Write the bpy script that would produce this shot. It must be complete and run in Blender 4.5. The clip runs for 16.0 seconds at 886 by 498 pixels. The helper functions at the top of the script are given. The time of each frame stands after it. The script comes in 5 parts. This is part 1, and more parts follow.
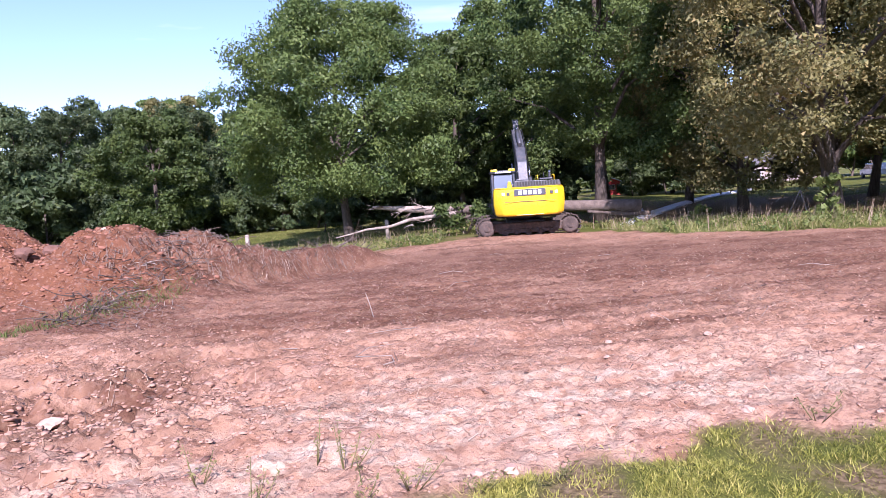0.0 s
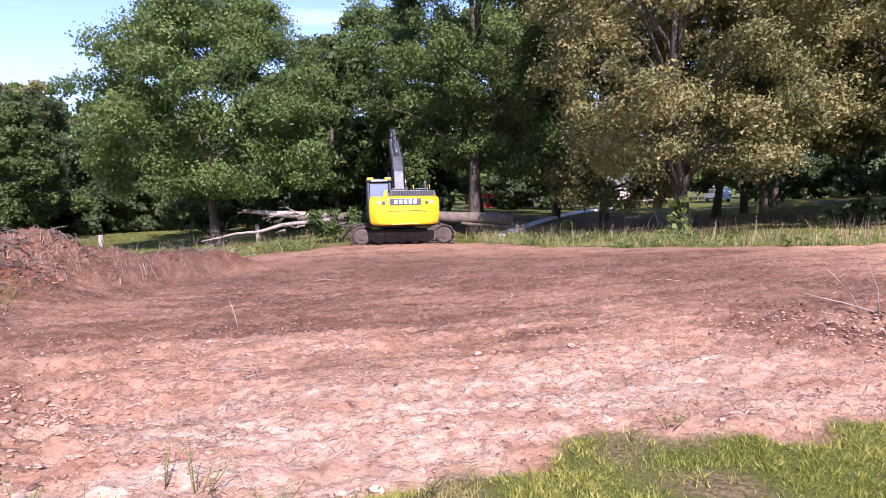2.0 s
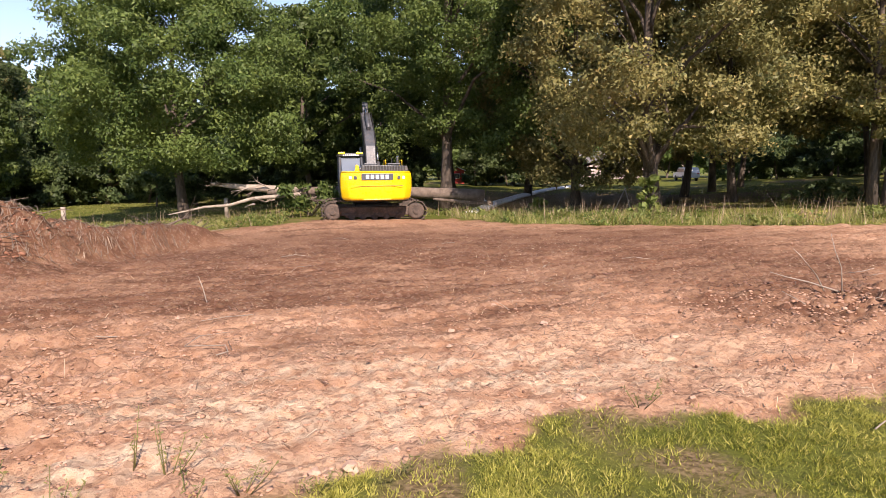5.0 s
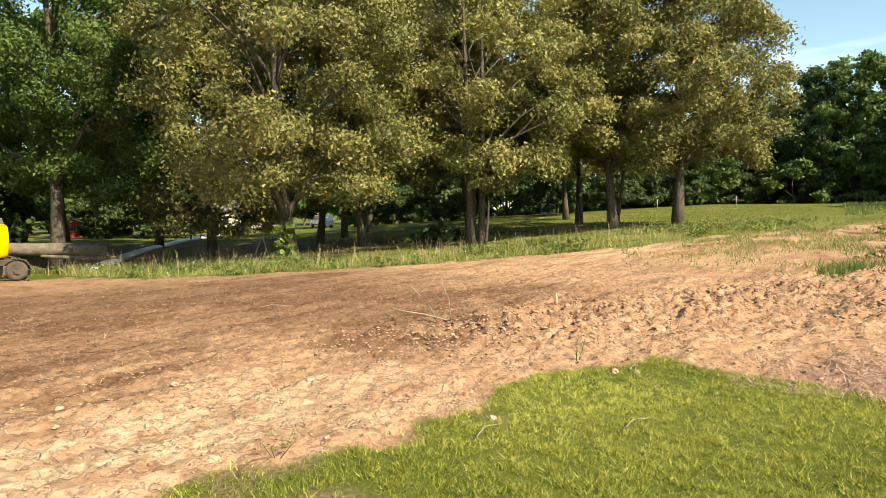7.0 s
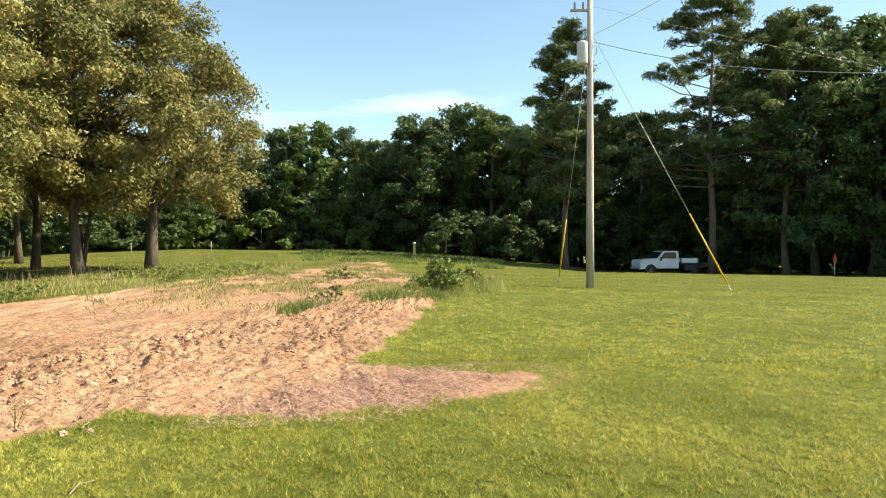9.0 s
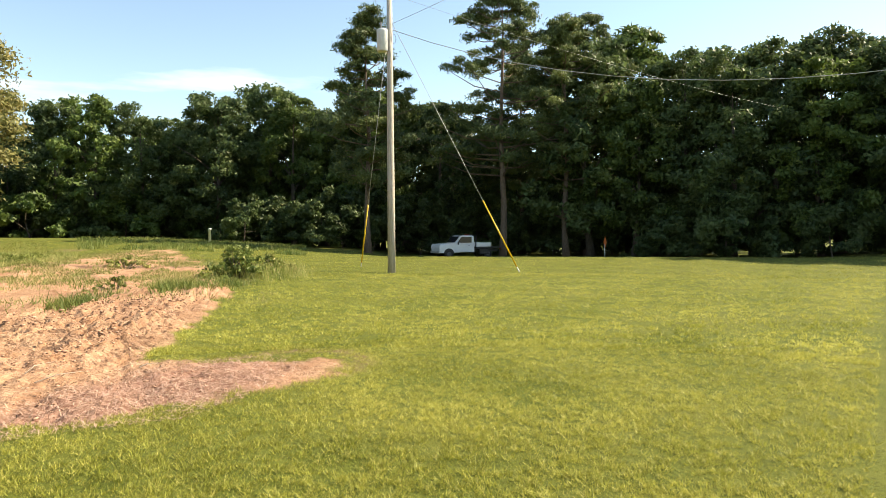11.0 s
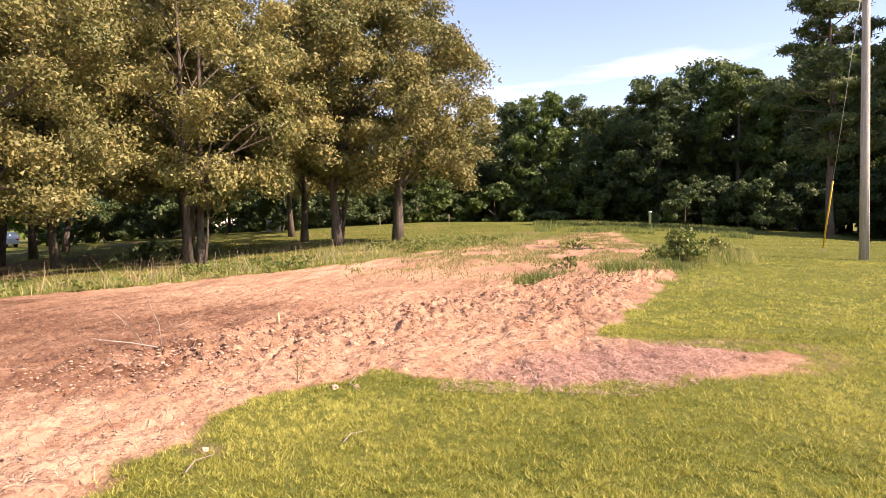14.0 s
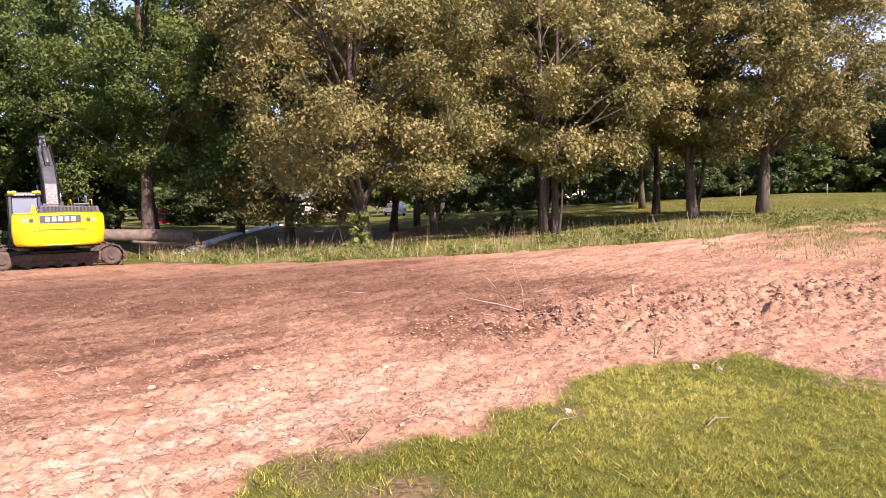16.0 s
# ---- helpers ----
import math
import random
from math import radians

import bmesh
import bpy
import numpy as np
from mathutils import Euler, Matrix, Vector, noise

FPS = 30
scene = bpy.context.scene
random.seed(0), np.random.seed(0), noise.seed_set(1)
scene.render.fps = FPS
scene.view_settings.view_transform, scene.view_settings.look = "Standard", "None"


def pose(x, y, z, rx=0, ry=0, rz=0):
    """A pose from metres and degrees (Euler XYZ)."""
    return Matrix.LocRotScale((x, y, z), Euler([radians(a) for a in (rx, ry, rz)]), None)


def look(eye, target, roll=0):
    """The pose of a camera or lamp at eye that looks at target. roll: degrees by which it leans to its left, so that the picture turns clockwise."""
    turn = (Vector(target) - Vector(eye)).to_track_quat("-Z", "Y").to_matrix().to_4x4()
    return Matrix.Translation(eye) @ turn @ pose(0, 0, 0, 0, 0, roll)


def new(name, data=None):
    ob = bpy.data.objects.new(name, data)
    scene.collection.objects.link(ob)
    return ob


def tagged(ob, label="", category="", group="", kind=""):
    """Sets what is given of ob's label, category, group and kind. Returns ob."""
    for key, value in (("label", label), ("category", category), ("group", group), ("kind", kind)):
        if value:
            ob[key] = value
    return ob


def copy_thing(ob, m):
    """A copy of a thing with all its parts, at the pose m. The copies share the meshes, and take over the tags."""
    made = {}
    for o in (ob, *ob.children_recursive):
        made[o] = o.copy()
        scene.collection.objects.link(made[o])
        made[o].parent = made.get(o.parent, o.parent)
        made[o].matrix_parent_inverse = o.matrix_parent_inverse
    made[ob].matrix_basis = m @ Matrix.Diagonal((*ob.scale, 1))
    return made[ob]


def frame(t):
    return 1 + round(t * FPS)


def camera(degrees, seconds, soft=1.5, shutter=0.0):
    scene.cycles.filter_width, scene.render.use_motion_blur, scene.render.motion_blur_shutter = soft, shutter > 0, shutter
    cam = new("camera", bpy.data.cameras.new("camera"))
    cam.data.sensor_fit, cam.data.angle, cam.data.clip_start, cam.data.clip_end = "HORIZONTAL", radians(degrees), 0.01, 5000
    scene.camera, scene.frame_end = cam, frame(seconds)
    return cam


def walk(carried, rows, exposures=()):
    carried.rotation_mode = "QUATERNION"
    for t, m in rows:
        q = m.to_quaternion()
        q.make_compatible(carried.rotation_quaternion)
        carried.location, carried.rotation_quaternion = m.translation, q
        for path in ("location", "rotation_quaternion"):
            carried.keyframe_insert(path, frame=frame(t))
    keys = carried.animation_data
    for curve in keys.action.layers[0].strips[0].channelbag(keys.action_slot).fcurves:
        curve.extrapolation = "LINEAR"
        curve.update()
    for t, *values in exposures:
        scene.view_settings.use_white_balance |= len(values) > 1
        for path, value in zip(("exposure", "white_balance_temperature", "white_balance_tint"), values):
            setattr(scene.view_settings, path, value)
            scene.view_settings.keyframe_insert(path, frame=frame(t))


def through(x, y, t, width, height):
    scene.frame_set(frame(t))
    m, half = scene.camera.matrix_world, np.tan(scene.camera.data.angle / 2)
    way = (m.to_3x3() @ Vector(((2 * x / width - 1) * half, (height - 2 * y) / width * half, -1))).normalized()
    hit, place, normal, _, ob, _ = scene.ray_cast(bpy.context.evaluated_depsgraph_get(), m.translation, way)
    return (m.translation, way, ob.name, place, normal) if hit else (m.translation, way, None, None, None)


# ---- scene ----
# ---- camera ----
cam = camera(66.9, 16.0, soft=0.6)


def aim(x, y, z, yaw, pitch, roll):
    return pose(x, y, z, 90 + pitch, 0, -yaw) @ pose(0, 0, 0, 0, 0, roll)


# seconds, place, heading clockwise from +y, tilt, roll
PATH = [
    (0, -0.096, -0.064, 1.634, 0, -5.27, -3.57),
    (0.5, -0.16, 0.021, 1.642, 3.96, -5.6, -2.73),
    (1, -0.15, 0.042, 1.666, 5.01, -4.86, -2.26),
    (1.5, -0.11, 0.05, 1.639, 7.51, -3.73, -1.57),
    (2, -0.069, 0.047, 1.632, 10.74, -4.97, -1),
    (2.5, -0.071, 0.044, 1.654, 10.54, -6.65, -1.07),
    (3, -0.079, 0.052, 1.658, 9.5, -7.15, -1.04),
    (3.2, -0.084, 0.043, 1.646, 9.82, -8.24, -0.95),
    (4.3, -0.088, 0.08, 1.645, 12, -7.6, -0.6),
    (5.3, -0.088, 0.11, 1.643, 14.67, -6.82, -0.24),
    (5.5, -0.093, 0.104, 1.643, 16.57, -6.61, -0.47),
    (6, -0.073, 0.105, 1.634, 25.78, -5.87, -0.78),
    (6.5, -0.028, 0.112, 1.641, 34.19, -4.4, -0.31),
    (7, 0.029, 0.073, 1.641, 43.18, -3.3, -1.04),
    (7.5, 0.032, 0.018, 1.642, 54.63, -1.8, -0.63),
    (8, 0.073, -0.023, 1.645, 66.57, -0.93, -0.34),
    (8.5, 0.064, -0.081, 1.653, 77.97, 0.06, 0.29),
    (9, 0.052, -0.103, 1.65, 85.74, 0.1, 0.02),
    (9.5, 0.062, -0.119, 1.65, 90.91, -0.1, 0.33),
    (10, 0.064, -0.139, 1.656, 95.64, -0.2, 0.33),
    (10.2, 0.052, -0.154, 1.659, 97.29, 0.25, 0.36),
    (11.3, 0.056, -0.16, 1.66, 103, -1.6, -0.5),
    (12.3, 0.058, -0.162, 1.66, 99.03, -2.95, -1.16),
    (12.5, 0.057, -0.153, 1.67, 96.12, -2.93, -1.24),
    (13, 0.095, -0.079, 1.66, 86.97, -2.5, -0.76),
    (13.5, 0.118, -0.015, 1.653, 75.53, -2.33, -0.69),
    (14, 0.103, 0.012, 1.647, 66.2, -2.24, -0.89),
    (14.5, 0.104, 0.052, 1.656, 58.16, -2.23, -0.46),
    (15, 0.094, 0.057, 1.648, 51.12, -3.56, -1.53),
    (15.5, 0.062, 0.069, 1.659, 44.56, -3.89, -1.96),
    (16, 0.015, 0.105, 1.656, 37.07, -4.19, -0.95)]
# seconds, stops, kelvin, tint
LOOKS = ((0, 0.93, 5750, 40), (3.2, 0.89, 6300, 36), (5.3, 0.7, 7600, 22), (7, 0.95, 8400, -3), (9, 1.1, 8000, 0), (10.2, 1.1, 8000, 2), (12.3, 1.36, 9900, 16), (14, 1.2, 8050, 31), (16, 1.06, 7200, 38))
walk(cam, [(r[0], aim(*r[1:])) for r in PATH], LOOKS)

# ---- world, sun ----
SUN_AZ, SUN_EL = 177.0, 40.0
world = bpy.data.worlds.new("sky")
scene.world = world
world.use_nodes = True
wn, wl = world.node_tree.nodes, world.node_tree.links
sky = wn.new("ShaderNodeTexSky")
sky.sky_type, sky.sun_disc = "NISHITA", False
sky.sun_elevation, sky.sun_rotation = radians(SUN_EL), radians(SUN_AZ)
sky.air_density, sky.dust_density, sky.ozone_density = 0.9, 0.18, 3.1
wtc = wn.new("ShaderNodeTexCoord")
wmap = wn.new("ShaderNodeMapping")
wmap.inputs["Scale"].default_value = (1.5, 1.5, 9.0)
wnoise = wn.new("ShaderNodeTexNoise")
wnoise.inputs["Scale"].default_value, wnoise.inputs["Detail"].default_value = 1.3, 7
wramp = wn.new("ShaderNodeMapRange")
wramp.inputs["From Min"].default_value, wramp.inputs["From Max"].default_value = 0.575, 0.92
wmix = wn.new("ShaderNodeMix")
wmix.data_type = "RGBA"
wmix.inputs["B"].default_value = (7.5, 7.8, 8.2, 1)
wl.new(wtc.outputs["Generated"], wmap.inputs["Vector"])
wl.new(wmap.outputs["Vector"], wnoise.inputs["Vector"])
wl.new(wnoise.outputs[0], wramp.inputs["Value"])
wl.new(wramp.outputs[0], wmix.inputs["Factor"])
wl.new(sky.outputs[0], wmix.inputs["A"])
wl.new(wmix.outputs["Result"], wn["Background"].inputs[0])
wn["Background"].inputs[1].default_value = 0.14
sun = new("sun", bpy.data.lights.new("sun", "SUN"))
sun.data.energy, sun.data.angle, sun.data.color = 5.4, radians(0.5), (1.0, 0.95, 0.87)
sa, se = radians(SUN_AZ), radians(SUN_EL)
sun.matrix_basis = look((60 * math.sin(sa) * math.cos(se), 60 * math.cos(sa) * math.cos(se), 60 * math.sin(se)), (0, 0, 0))


# ---- materials ----
def node_mat(name):
    m = bpy.data.materials.new(name)
    m.use_nodes = True
    return m, m.node_tree.nodes, m.node_tree.links, m.node_tree.nodes["Principled BSDF"]


def noise_node(n, l, scale, detail=5.0, rough=0.6, coord=None):
    t = n.new("ShaderNodeTexNoise")
    t.inputs["Scale"].default_value, t.inputs["Detail"].default_value, t.inputs["Roughness"].default_value = scale, detail, rough
    if coord is not None:
        l.new(coord, t.inputs["Vector"])
    return t.outputs[0]


def mixc(n, l, fac, a, b):
    m = n.new("ShaderNodeMix")
    m.data_type = "RGBA"
    for key, v in (("Factor", fac), ("A", a), ("B", b)):
        if isinstance(v, (int, float)):
            m.inputs[key].default_value = v
        elif isinstance(v, tuple):
            m.inputs[key].default_value = (*v, 1)
        else:
            l.new(v, m.inputs[key])
    return m.outputs["Result"]


def span(n, l, v, lo, hi, to0=0.0, to1=1.0):
    m = n.new("ShaderNodeMapRange")
    for key, x in (("From Min", lo), ("From Max", hi), ("To Min", to0), ("To Max", to1)):
        m.inputs[key].default_value = x
    l.new(v, m.inputs["Value"])
    return m.outputs[0]


def bump(n, l, p, height, strength, dist):
    b = n.new("ShaderNodeBump")
    b.inputs["Strength"].default_value, b.inputs["Distance"].default_value = strength, dist
    l.new(height, b.inputs["Height"])
    l.new(b.outputs[0], p.inputs["Normal"])


def surface(name, c1, c2, scale=6.0, rough=0.7, metal=0.0, grit=0.3, dist=0.01, dirt=None, stretch=None, coat=0.0):
    """Two colours mixed by coarse noise, dulled by fine noise, with a fine relief."""
    m, n, l, p = node_mat(name)
    tc = n.new("ShaderNodeTexCoord").outputs["Object"]
    if stretch:
        mp = n.new("ShaderNodeMapping")
        mp.inputs["Scale"].default_value = stretch
        l.new(tc, mp.inputs["Vector"])
        tc = mp.outputs[0]
    big, fine = noise_node(n, l, scale, 5, 0.6, tc), noise_node(n, l, scale * 9, 4, 0.6, tc)
    col = mixc(n, l, span(n, l, big, 0.35, 0.65), c1, c2)
    if dirt:
        col = mixc(n, l, span(n, l, noise_node(n, l, scale * 2.3, 6, 0.7, tc), 0.52, 0.72, 0, 0.8), col, dirt)
    col = mixc(n, l, span(n, l, fine, 0.3, 0.75, 0.0, 0.35), col, tuple(0.55 * (a + b) / 2 for a, b in zip(c1, c2)))
    l.new(col, p.inputs["Base Color"])
    l.new(span(n, l, fine, 0.3, 0.7, max(rough - 0.12, 0.03), min(rough + 0.12, 1)), p.inputs["Roughness"])
    p.inputs["Metallic"].default_value = metal
    p.inputs["Coat Weight"].default_value = coat
    if grit:
        bump(n, l, p, fine, grit, dist)
    return m


def leaf_mat(name, dark, light, odd, odd_share=0.12, through=0.35, speckle=0.0):
    """Leaves: each one its own tint, light comes through."""
    m, n, l, p = node_mat(name)
    isl = n.new("ShaderNodeNewGeometry").outputs["Random Per Island"]
    tc = n.new("ShaderNodeTexCoord").outputs["Object"]
    patch = noise_node(n, l, 0.45, 3, 0.5, tc)
    col = mixc(n, l, isl, dark, light)
    col = mixc(n, l, span(n, l, patch, 0.35, 0.7), col, mixc(n, l, 0.5, light, odd))
    col = mixc(n, l, span(n, l, isl, 1 - odd_share, 1 - odd_share * 0.4), col, odd)
    if speckle:
        col = mixc(n, l, span(n, l, noise_node(n, l, speckle, 3, 0.7, tc), 0.40, 0.54, 0.6, 0), col, tuple(0.38 * v for v in light))
        col = mixc(n, l, span(n, l, noise_node(n, l, speckle * 2.7, 2, 0.6, tc), 0.56, 0.68, 0, 0.8), col, odd)
    oi = n.new("ShaderNodeObjectInfo").outputs["Random"]
    hsv = n.new("ShaderNodeHueSaturation")
    l.new(span(n, l, oi, 0, 1, 0.8, 1.25), hsv.inputs["Value"])
    l.new(col, hsv.inputs["Color"])
    l.new(hsv.outputs[0], p.inputs["Base Color"])
    p.inputs["Roughness"].default_value = 0.55
    p.inputs["Specular IOR Level"].default_value = 0.3
    tr = n.new("ShaderNodeBsdfTranslucent")
    l.new(hsv.outputs[0], tr.inputs[0])
    mx = n.new("ShaderNodeMixShader")
    mx.inputs[0].default_value = through
    l.new(p.outputs[0], mx.inputs[1])
    l.new(tr.outputs[0], mx.inputs[2])
    l.new(mx.outputs[0], n["Material Output"].inputs[0])
    return m


def plain(name, c, rough=0.5, metal=0.0, glass=False):
    m, n, l, p = node_mat(name)
    p.inputs["Base Color"].default_value, p.inputs["Roughness"].default_value, p.inputs["Metallic"].default_value = (*c, 1), rough, metal
    return m


BARK = surface("bark", (0.065, 0.048, 0.036), (0.15, 0.118, 0.092), 3.0, 0.95, grit=0.9, dist=0.03, stretch=(6, 6, 1))
PINE_BARK = surface("pine_bark", (0.11, 0.07, 0.05), (0.22, 0.16, 0.12), 3.0, 0.95, grit=0.9, dist=0.03, stretch=(5, 5, 1.5))
DEADWOOD = surface("dead_wood", (0.25, 0.205, 0.16), (0.42, 0.355, 0.29), 4.0, 0.9, grit=0.6, dist=0.02, dirt=(0.14, 0.10, 0.075))
LOGBARK = surface("log_bark", (0.12, 0.09, 0.07), (0.22, 0.172, 0.135), 5.0, 0.95, grit=0.9, dist=0.03, dirt=(0.10, 0.075, 0.06))
CUTWOOD = surface("cut_wood", (0.42, 0.30, 0.18), (0.52, 0.38, 0.24), 8.0, 0.85)
YELLOW = surface("machine_yellow", (0.88, 0.56, 0.008), (0.9, 0.6, 0.015), 1.5, 0.32, grit=0.04, dist=0.003, coat=0.3)
GREY = surface("machine_grey", (0.05, 0.056, 0.066), (0.085, 0.092, 0.104), 2.0, 0.5, grit=0.08, dist=0.004, dirt=(0.16, 0.13, 0.11))
BLACK = surface("machine_black", (0.015, 0.016, 0.018), (0.03, 0.03, 0.032), 3.0, 0.55, grit=0.1, dist=0.004)
MUDDY = surface("muddy_steel", (0.06, 0.047, 0.04), (0.13, 0.097, 0.077), 4.0, 0.85, metal=0.2, grit=0.7, dist=0.03, dirt=(0.25, 0.165, 0.12))
CHROME = surface("rod_chrome", (0.6, 0.6, 0.6), (0.7, 0.7, 0.7), 4.0, 0.2, metal=1.0, grit=0.02)
WHITEP = surface("white_paint", (0.74, 0.75, 0.76), (0.8, 0.8, 0.8), 1.2, 0.3, grit=0.03, dist=0.003, coat=0.4)
STICKER = surface("silver_sticker", (0.6, 0.6, 0.58), (0.7, 0.7, 0.68), 3.0, 0.4, grit=0.0)
TYRE = surface("tyre_rubber", (0.02, 0.02, 0.02), (0.035, 0.033, 0.03), 8.0, 0.9, grit=0.5)
GLASS = plain("tinted_glass", (0.012, 0.014, 0.018), 0.16)
CABGLASS = plain("cab_glass", (0.16, 0.2, 0.26), 0.08)
RED = surface("red_paint", (0.42, 0.03, 0.025), (0.5, 0.05, 0.04), 2.0, 0.6)
LAMPRED = plain("lamp_red", (0.5, 0.02, 0.02), 0.25)
POLEWOOD = surface("pole_wood", (0.39, 0.338, 0.2904), (0.572, 0.507, 0.4488), 2.0, 0.9, grit=0.7, dist=0.02, stretch=(9, 9, 0.6), dirt=(0.221, 0.182, 0.1584))
GALV = surface("galvanised", (0.5, 0.51, 0.52), (0.62, 0.63, 0.64), 4.0, 0.45, metal=0.6, grit=0.1)
TANKGREY = surface("transformer_grey", (0.52, 0.53, 0.54), (0.62, 0.63, 0.64), 3.0, 0.45, grit=0.05)
PORCELAIN = surface("porcelain", (0.25, 0.2, 0.17), (0.35, 0.3, 0.26), 6.0, 0.2, grit=0.0)
GUYYELLOW = surface("guard_yellow", (0.75, 0.42, 0.02), (0.82, 0.5, 0.03), 2.0, 0.45, grit=0.05)
CABLE = surface("cable", (0.05, 0.05, 0.05), (0.1, 0.1, 0.1), 9.0, 0.6, grit=0.1)
STEELCABLE = surface("steel_cable", (0.35, 0.35, 0.34), (0.45, 0.45, 0.44), 9.0, 0.5, metal=0.5, grit=0.1)
CONCRETE = surface("concrete", (0.5, 0.49, 0.46), (0.6, 0.59, 0.56), 1.2, 0.9, grit=0.4, dirt=(0.4, 0.36, 0.3))
WHITEPLASTIC = surface("white_plastic", (0.75, 0.75, 0.73), (0.8, 0.8, 0.78), 3.0, 0.5, grit=0.1)
BRICK = surface("pale_brick", (0.42, 0.33, 0.28), (0.52, 0.43, 0.38), 5.0, 0.9, grit=0.3)
ROOFING = surface("roofing", (0.13, 0.12, 0.12), (0.2, 0.19, 0.18), 6.0, 0.9, grit=0.5)
CLODMAT = surface("clod_soil", (0.34, 0.185, 0.118), (0.48, 0.30, 0.205), 1.3, 0.95, grit=0.7, dist=0.01)
DARKCLOD = surface("dark_clod_soil", (0.13, 0.064, 0.042), (0.22, 0.118, 0.08), 1.3, 0.95, grit=0.7, dist=0.01)
STONE = surface("pale_stone", (0.40, 0.25, 0.17), (0.54, 0.38, 0.28), 6.0, 0.9, grit=0.5, dist=0.008)
OAK = leaf_mat("oak_leaf", (0.026, 0.054, 0.014), (0.096, 0.152, 0.036), (0.155, 0.2, 0.05), 0.1)
OLIVE = leaf_mat("olive_leaf", (0.07, 0.085, 0.029), (0.21, 0.212, 0.072), (0.33, 0.262, 0.1), 0.12, 0.3)
FOREST = leaf_mat("forest_leaf", (0.015, 0.034, 0.013), (0.08, 0.125, 0.046), (0.13, 0.16, 0.055), 0.08)
NEEDLE = leaf_mat("pine_needle", (0.04, 0.072, 0.036), (0.105, 0.15, 0.056), (0.2, 0.22, 0.06), 0.1, 0.25)
SHRUB = leaf_mat("shrub_leaf", (0.065, 0.105, 0.028), (0.155, 0.215, 0.05), (0.28, 0.27, 0.08), 0.14)
BLADE = leaf_mat("lawn_blade", (0.05, 0.072, 0.009), (0.37, 0.385, 0.06), (0.6, 0.53, 0.16), 0.12, 0.4, speckle=16.0)
TALL = leaf_mat("tall_grass", (0.09, 0.13, 0.028), (0.235, 0.28, 0.06), (0.46, 0.39, 0.19), 0.22, 0.4)
TURF = leaf_mat("rough_turf_blade", (0.05, 0.08, 0.014), (0.2, 0.24, 0.045), (0.34, 0.28, 0.12), 0.15, 0.35, speckle=1.2)
THATCH = leaf_mat("dead_thatch", (0.24, 0.13, 0.095), (0.42, 0.26, 0.195), (0.52, 0.38, 0.29), 0.1, 0.1)
TRASH = leaf_mat("root_trash", (0.05, 0.035, 0.026), (0.13, 0.09, 0.065), (0.3, 0.23, 0.17), 0.1, 0.1)
STRAW = leaf_mat("dry_straw", (0.22, 0.14, 0.085), (0.40, 0.29, 0.19), (0.55, 0.44, 0.31), 0.2, 0.1)


# ---- shape helpers ----
def part(name, bm, material, parent, label=""):
    me = bpy.data.meshes.new(name)
    bm.to_mesh(me)
    bm.free()
    me.materials.append(material)
    ob = new(name, me)
    ob.parent = parent
    if label:
        ob["label"] = label
    return ob


def thing(name, m, label, category, group="", kind=""):
    ob = new(name)
    ob.empty_display_size = 0.3
    ob.matrix_basis = m
    return tagged(ob, label, category, group, kind)


def mesh_np(name, verts, faces, material, parent=None, smooth=False):
    me = bpy.data.meshes.new(name)
    k = faces.shape[1]
    me.vertices.add(len(verts))
    me.vertices.foreach_set("co", np.ascontiguousarray(verts, dtype=np.float32).ravel())
    me.loops.add(faces.size)
    me.loops.foreach_set("vertex_index", np.ascontiguousarray(faces, dtype=np.int32).ravel())
    me.polygons.add(len(faces))
    me.polygons.foreach_set("loop_start", np.arange(0, faces.size, k, dtype=np.int32))
    me.update(calc_edges=True)
    if smooth:
        me.polygons.foreach_set("use_smooth", np.ones(len(faces), dtype=bool))
    me.materials.append(material)
    ob = new(name, me)
    ob.parent = parent
    return ob


def box(bm, c, s, bev=0.0, rz=0.0, taper=None, seg=2):
    b = bmesh.new()
    bmesh.ops.create_cube(b, size=1)
    for v in b.verts:
        k = taper if taper and v.co.z > 0 else (1, 1)
        v.co = Vector((v.co.x * s[0] * k[0], v.co.y * s[1] * k[1], v.co.z * s[2]))
    if bev:
        bmesh.ops.bevel(b, geom=b.edges[:], offset=bev, segments=seg, profile=0.5, affect="EDGES")
    bmesh.ops.transform(b, matrix=pose(*c, 0, 0, rz), verts=b.verts[:])
    return join(bm, b)


def join(bm, b):
    me = bpy.data.meshes.new("tmp")
    b.to_mesh(me)
    b.free()
    bm.from_mesh(me)
    bpy.data.meshes.remove(me)
    return bm


def tube(bm, pts, radii, seg=8, cap=True, wob=0.0, rng=None):
    """A tapered tube along points."""
    rings = []
    pts = [Vector(p) for p in pts]
    for i, p in enumerate(pts):
        d = (pts[min(i + 1, len(pts) - 1)] - pts[max(i - 1, 0)]).normalized()
        a = d.cross(Vector((0.31, 0.95, 0.1)) if abs(d.z) > 0.8 else Vector((0, 0, 1))).normalized()
        b = d.cross(a)
        ring = []
        for k in range(seg):
            w = radii[i] * (1 + (rng.uniform(-wob, wob) if rng else 0))
            th = 2 * math.pi * k / seg
            ring.append(bm.verts.new(p + a * math.cos(th) * w + b * math.sin(th) * w))
        rings.append(ring)
    for r0, r1 in zip(rings, rings[1:]):
        for k in range(seg):
            f = bm.faces.new((r0[k], r0[(k + 1) % seg], r1[(k + 1) % seg], r1[k]))
            f.smooth = True
    if cap:
        bm.faces.new(rings[0][::-1])
        bm.faces.new(rings[-1])
    return bm


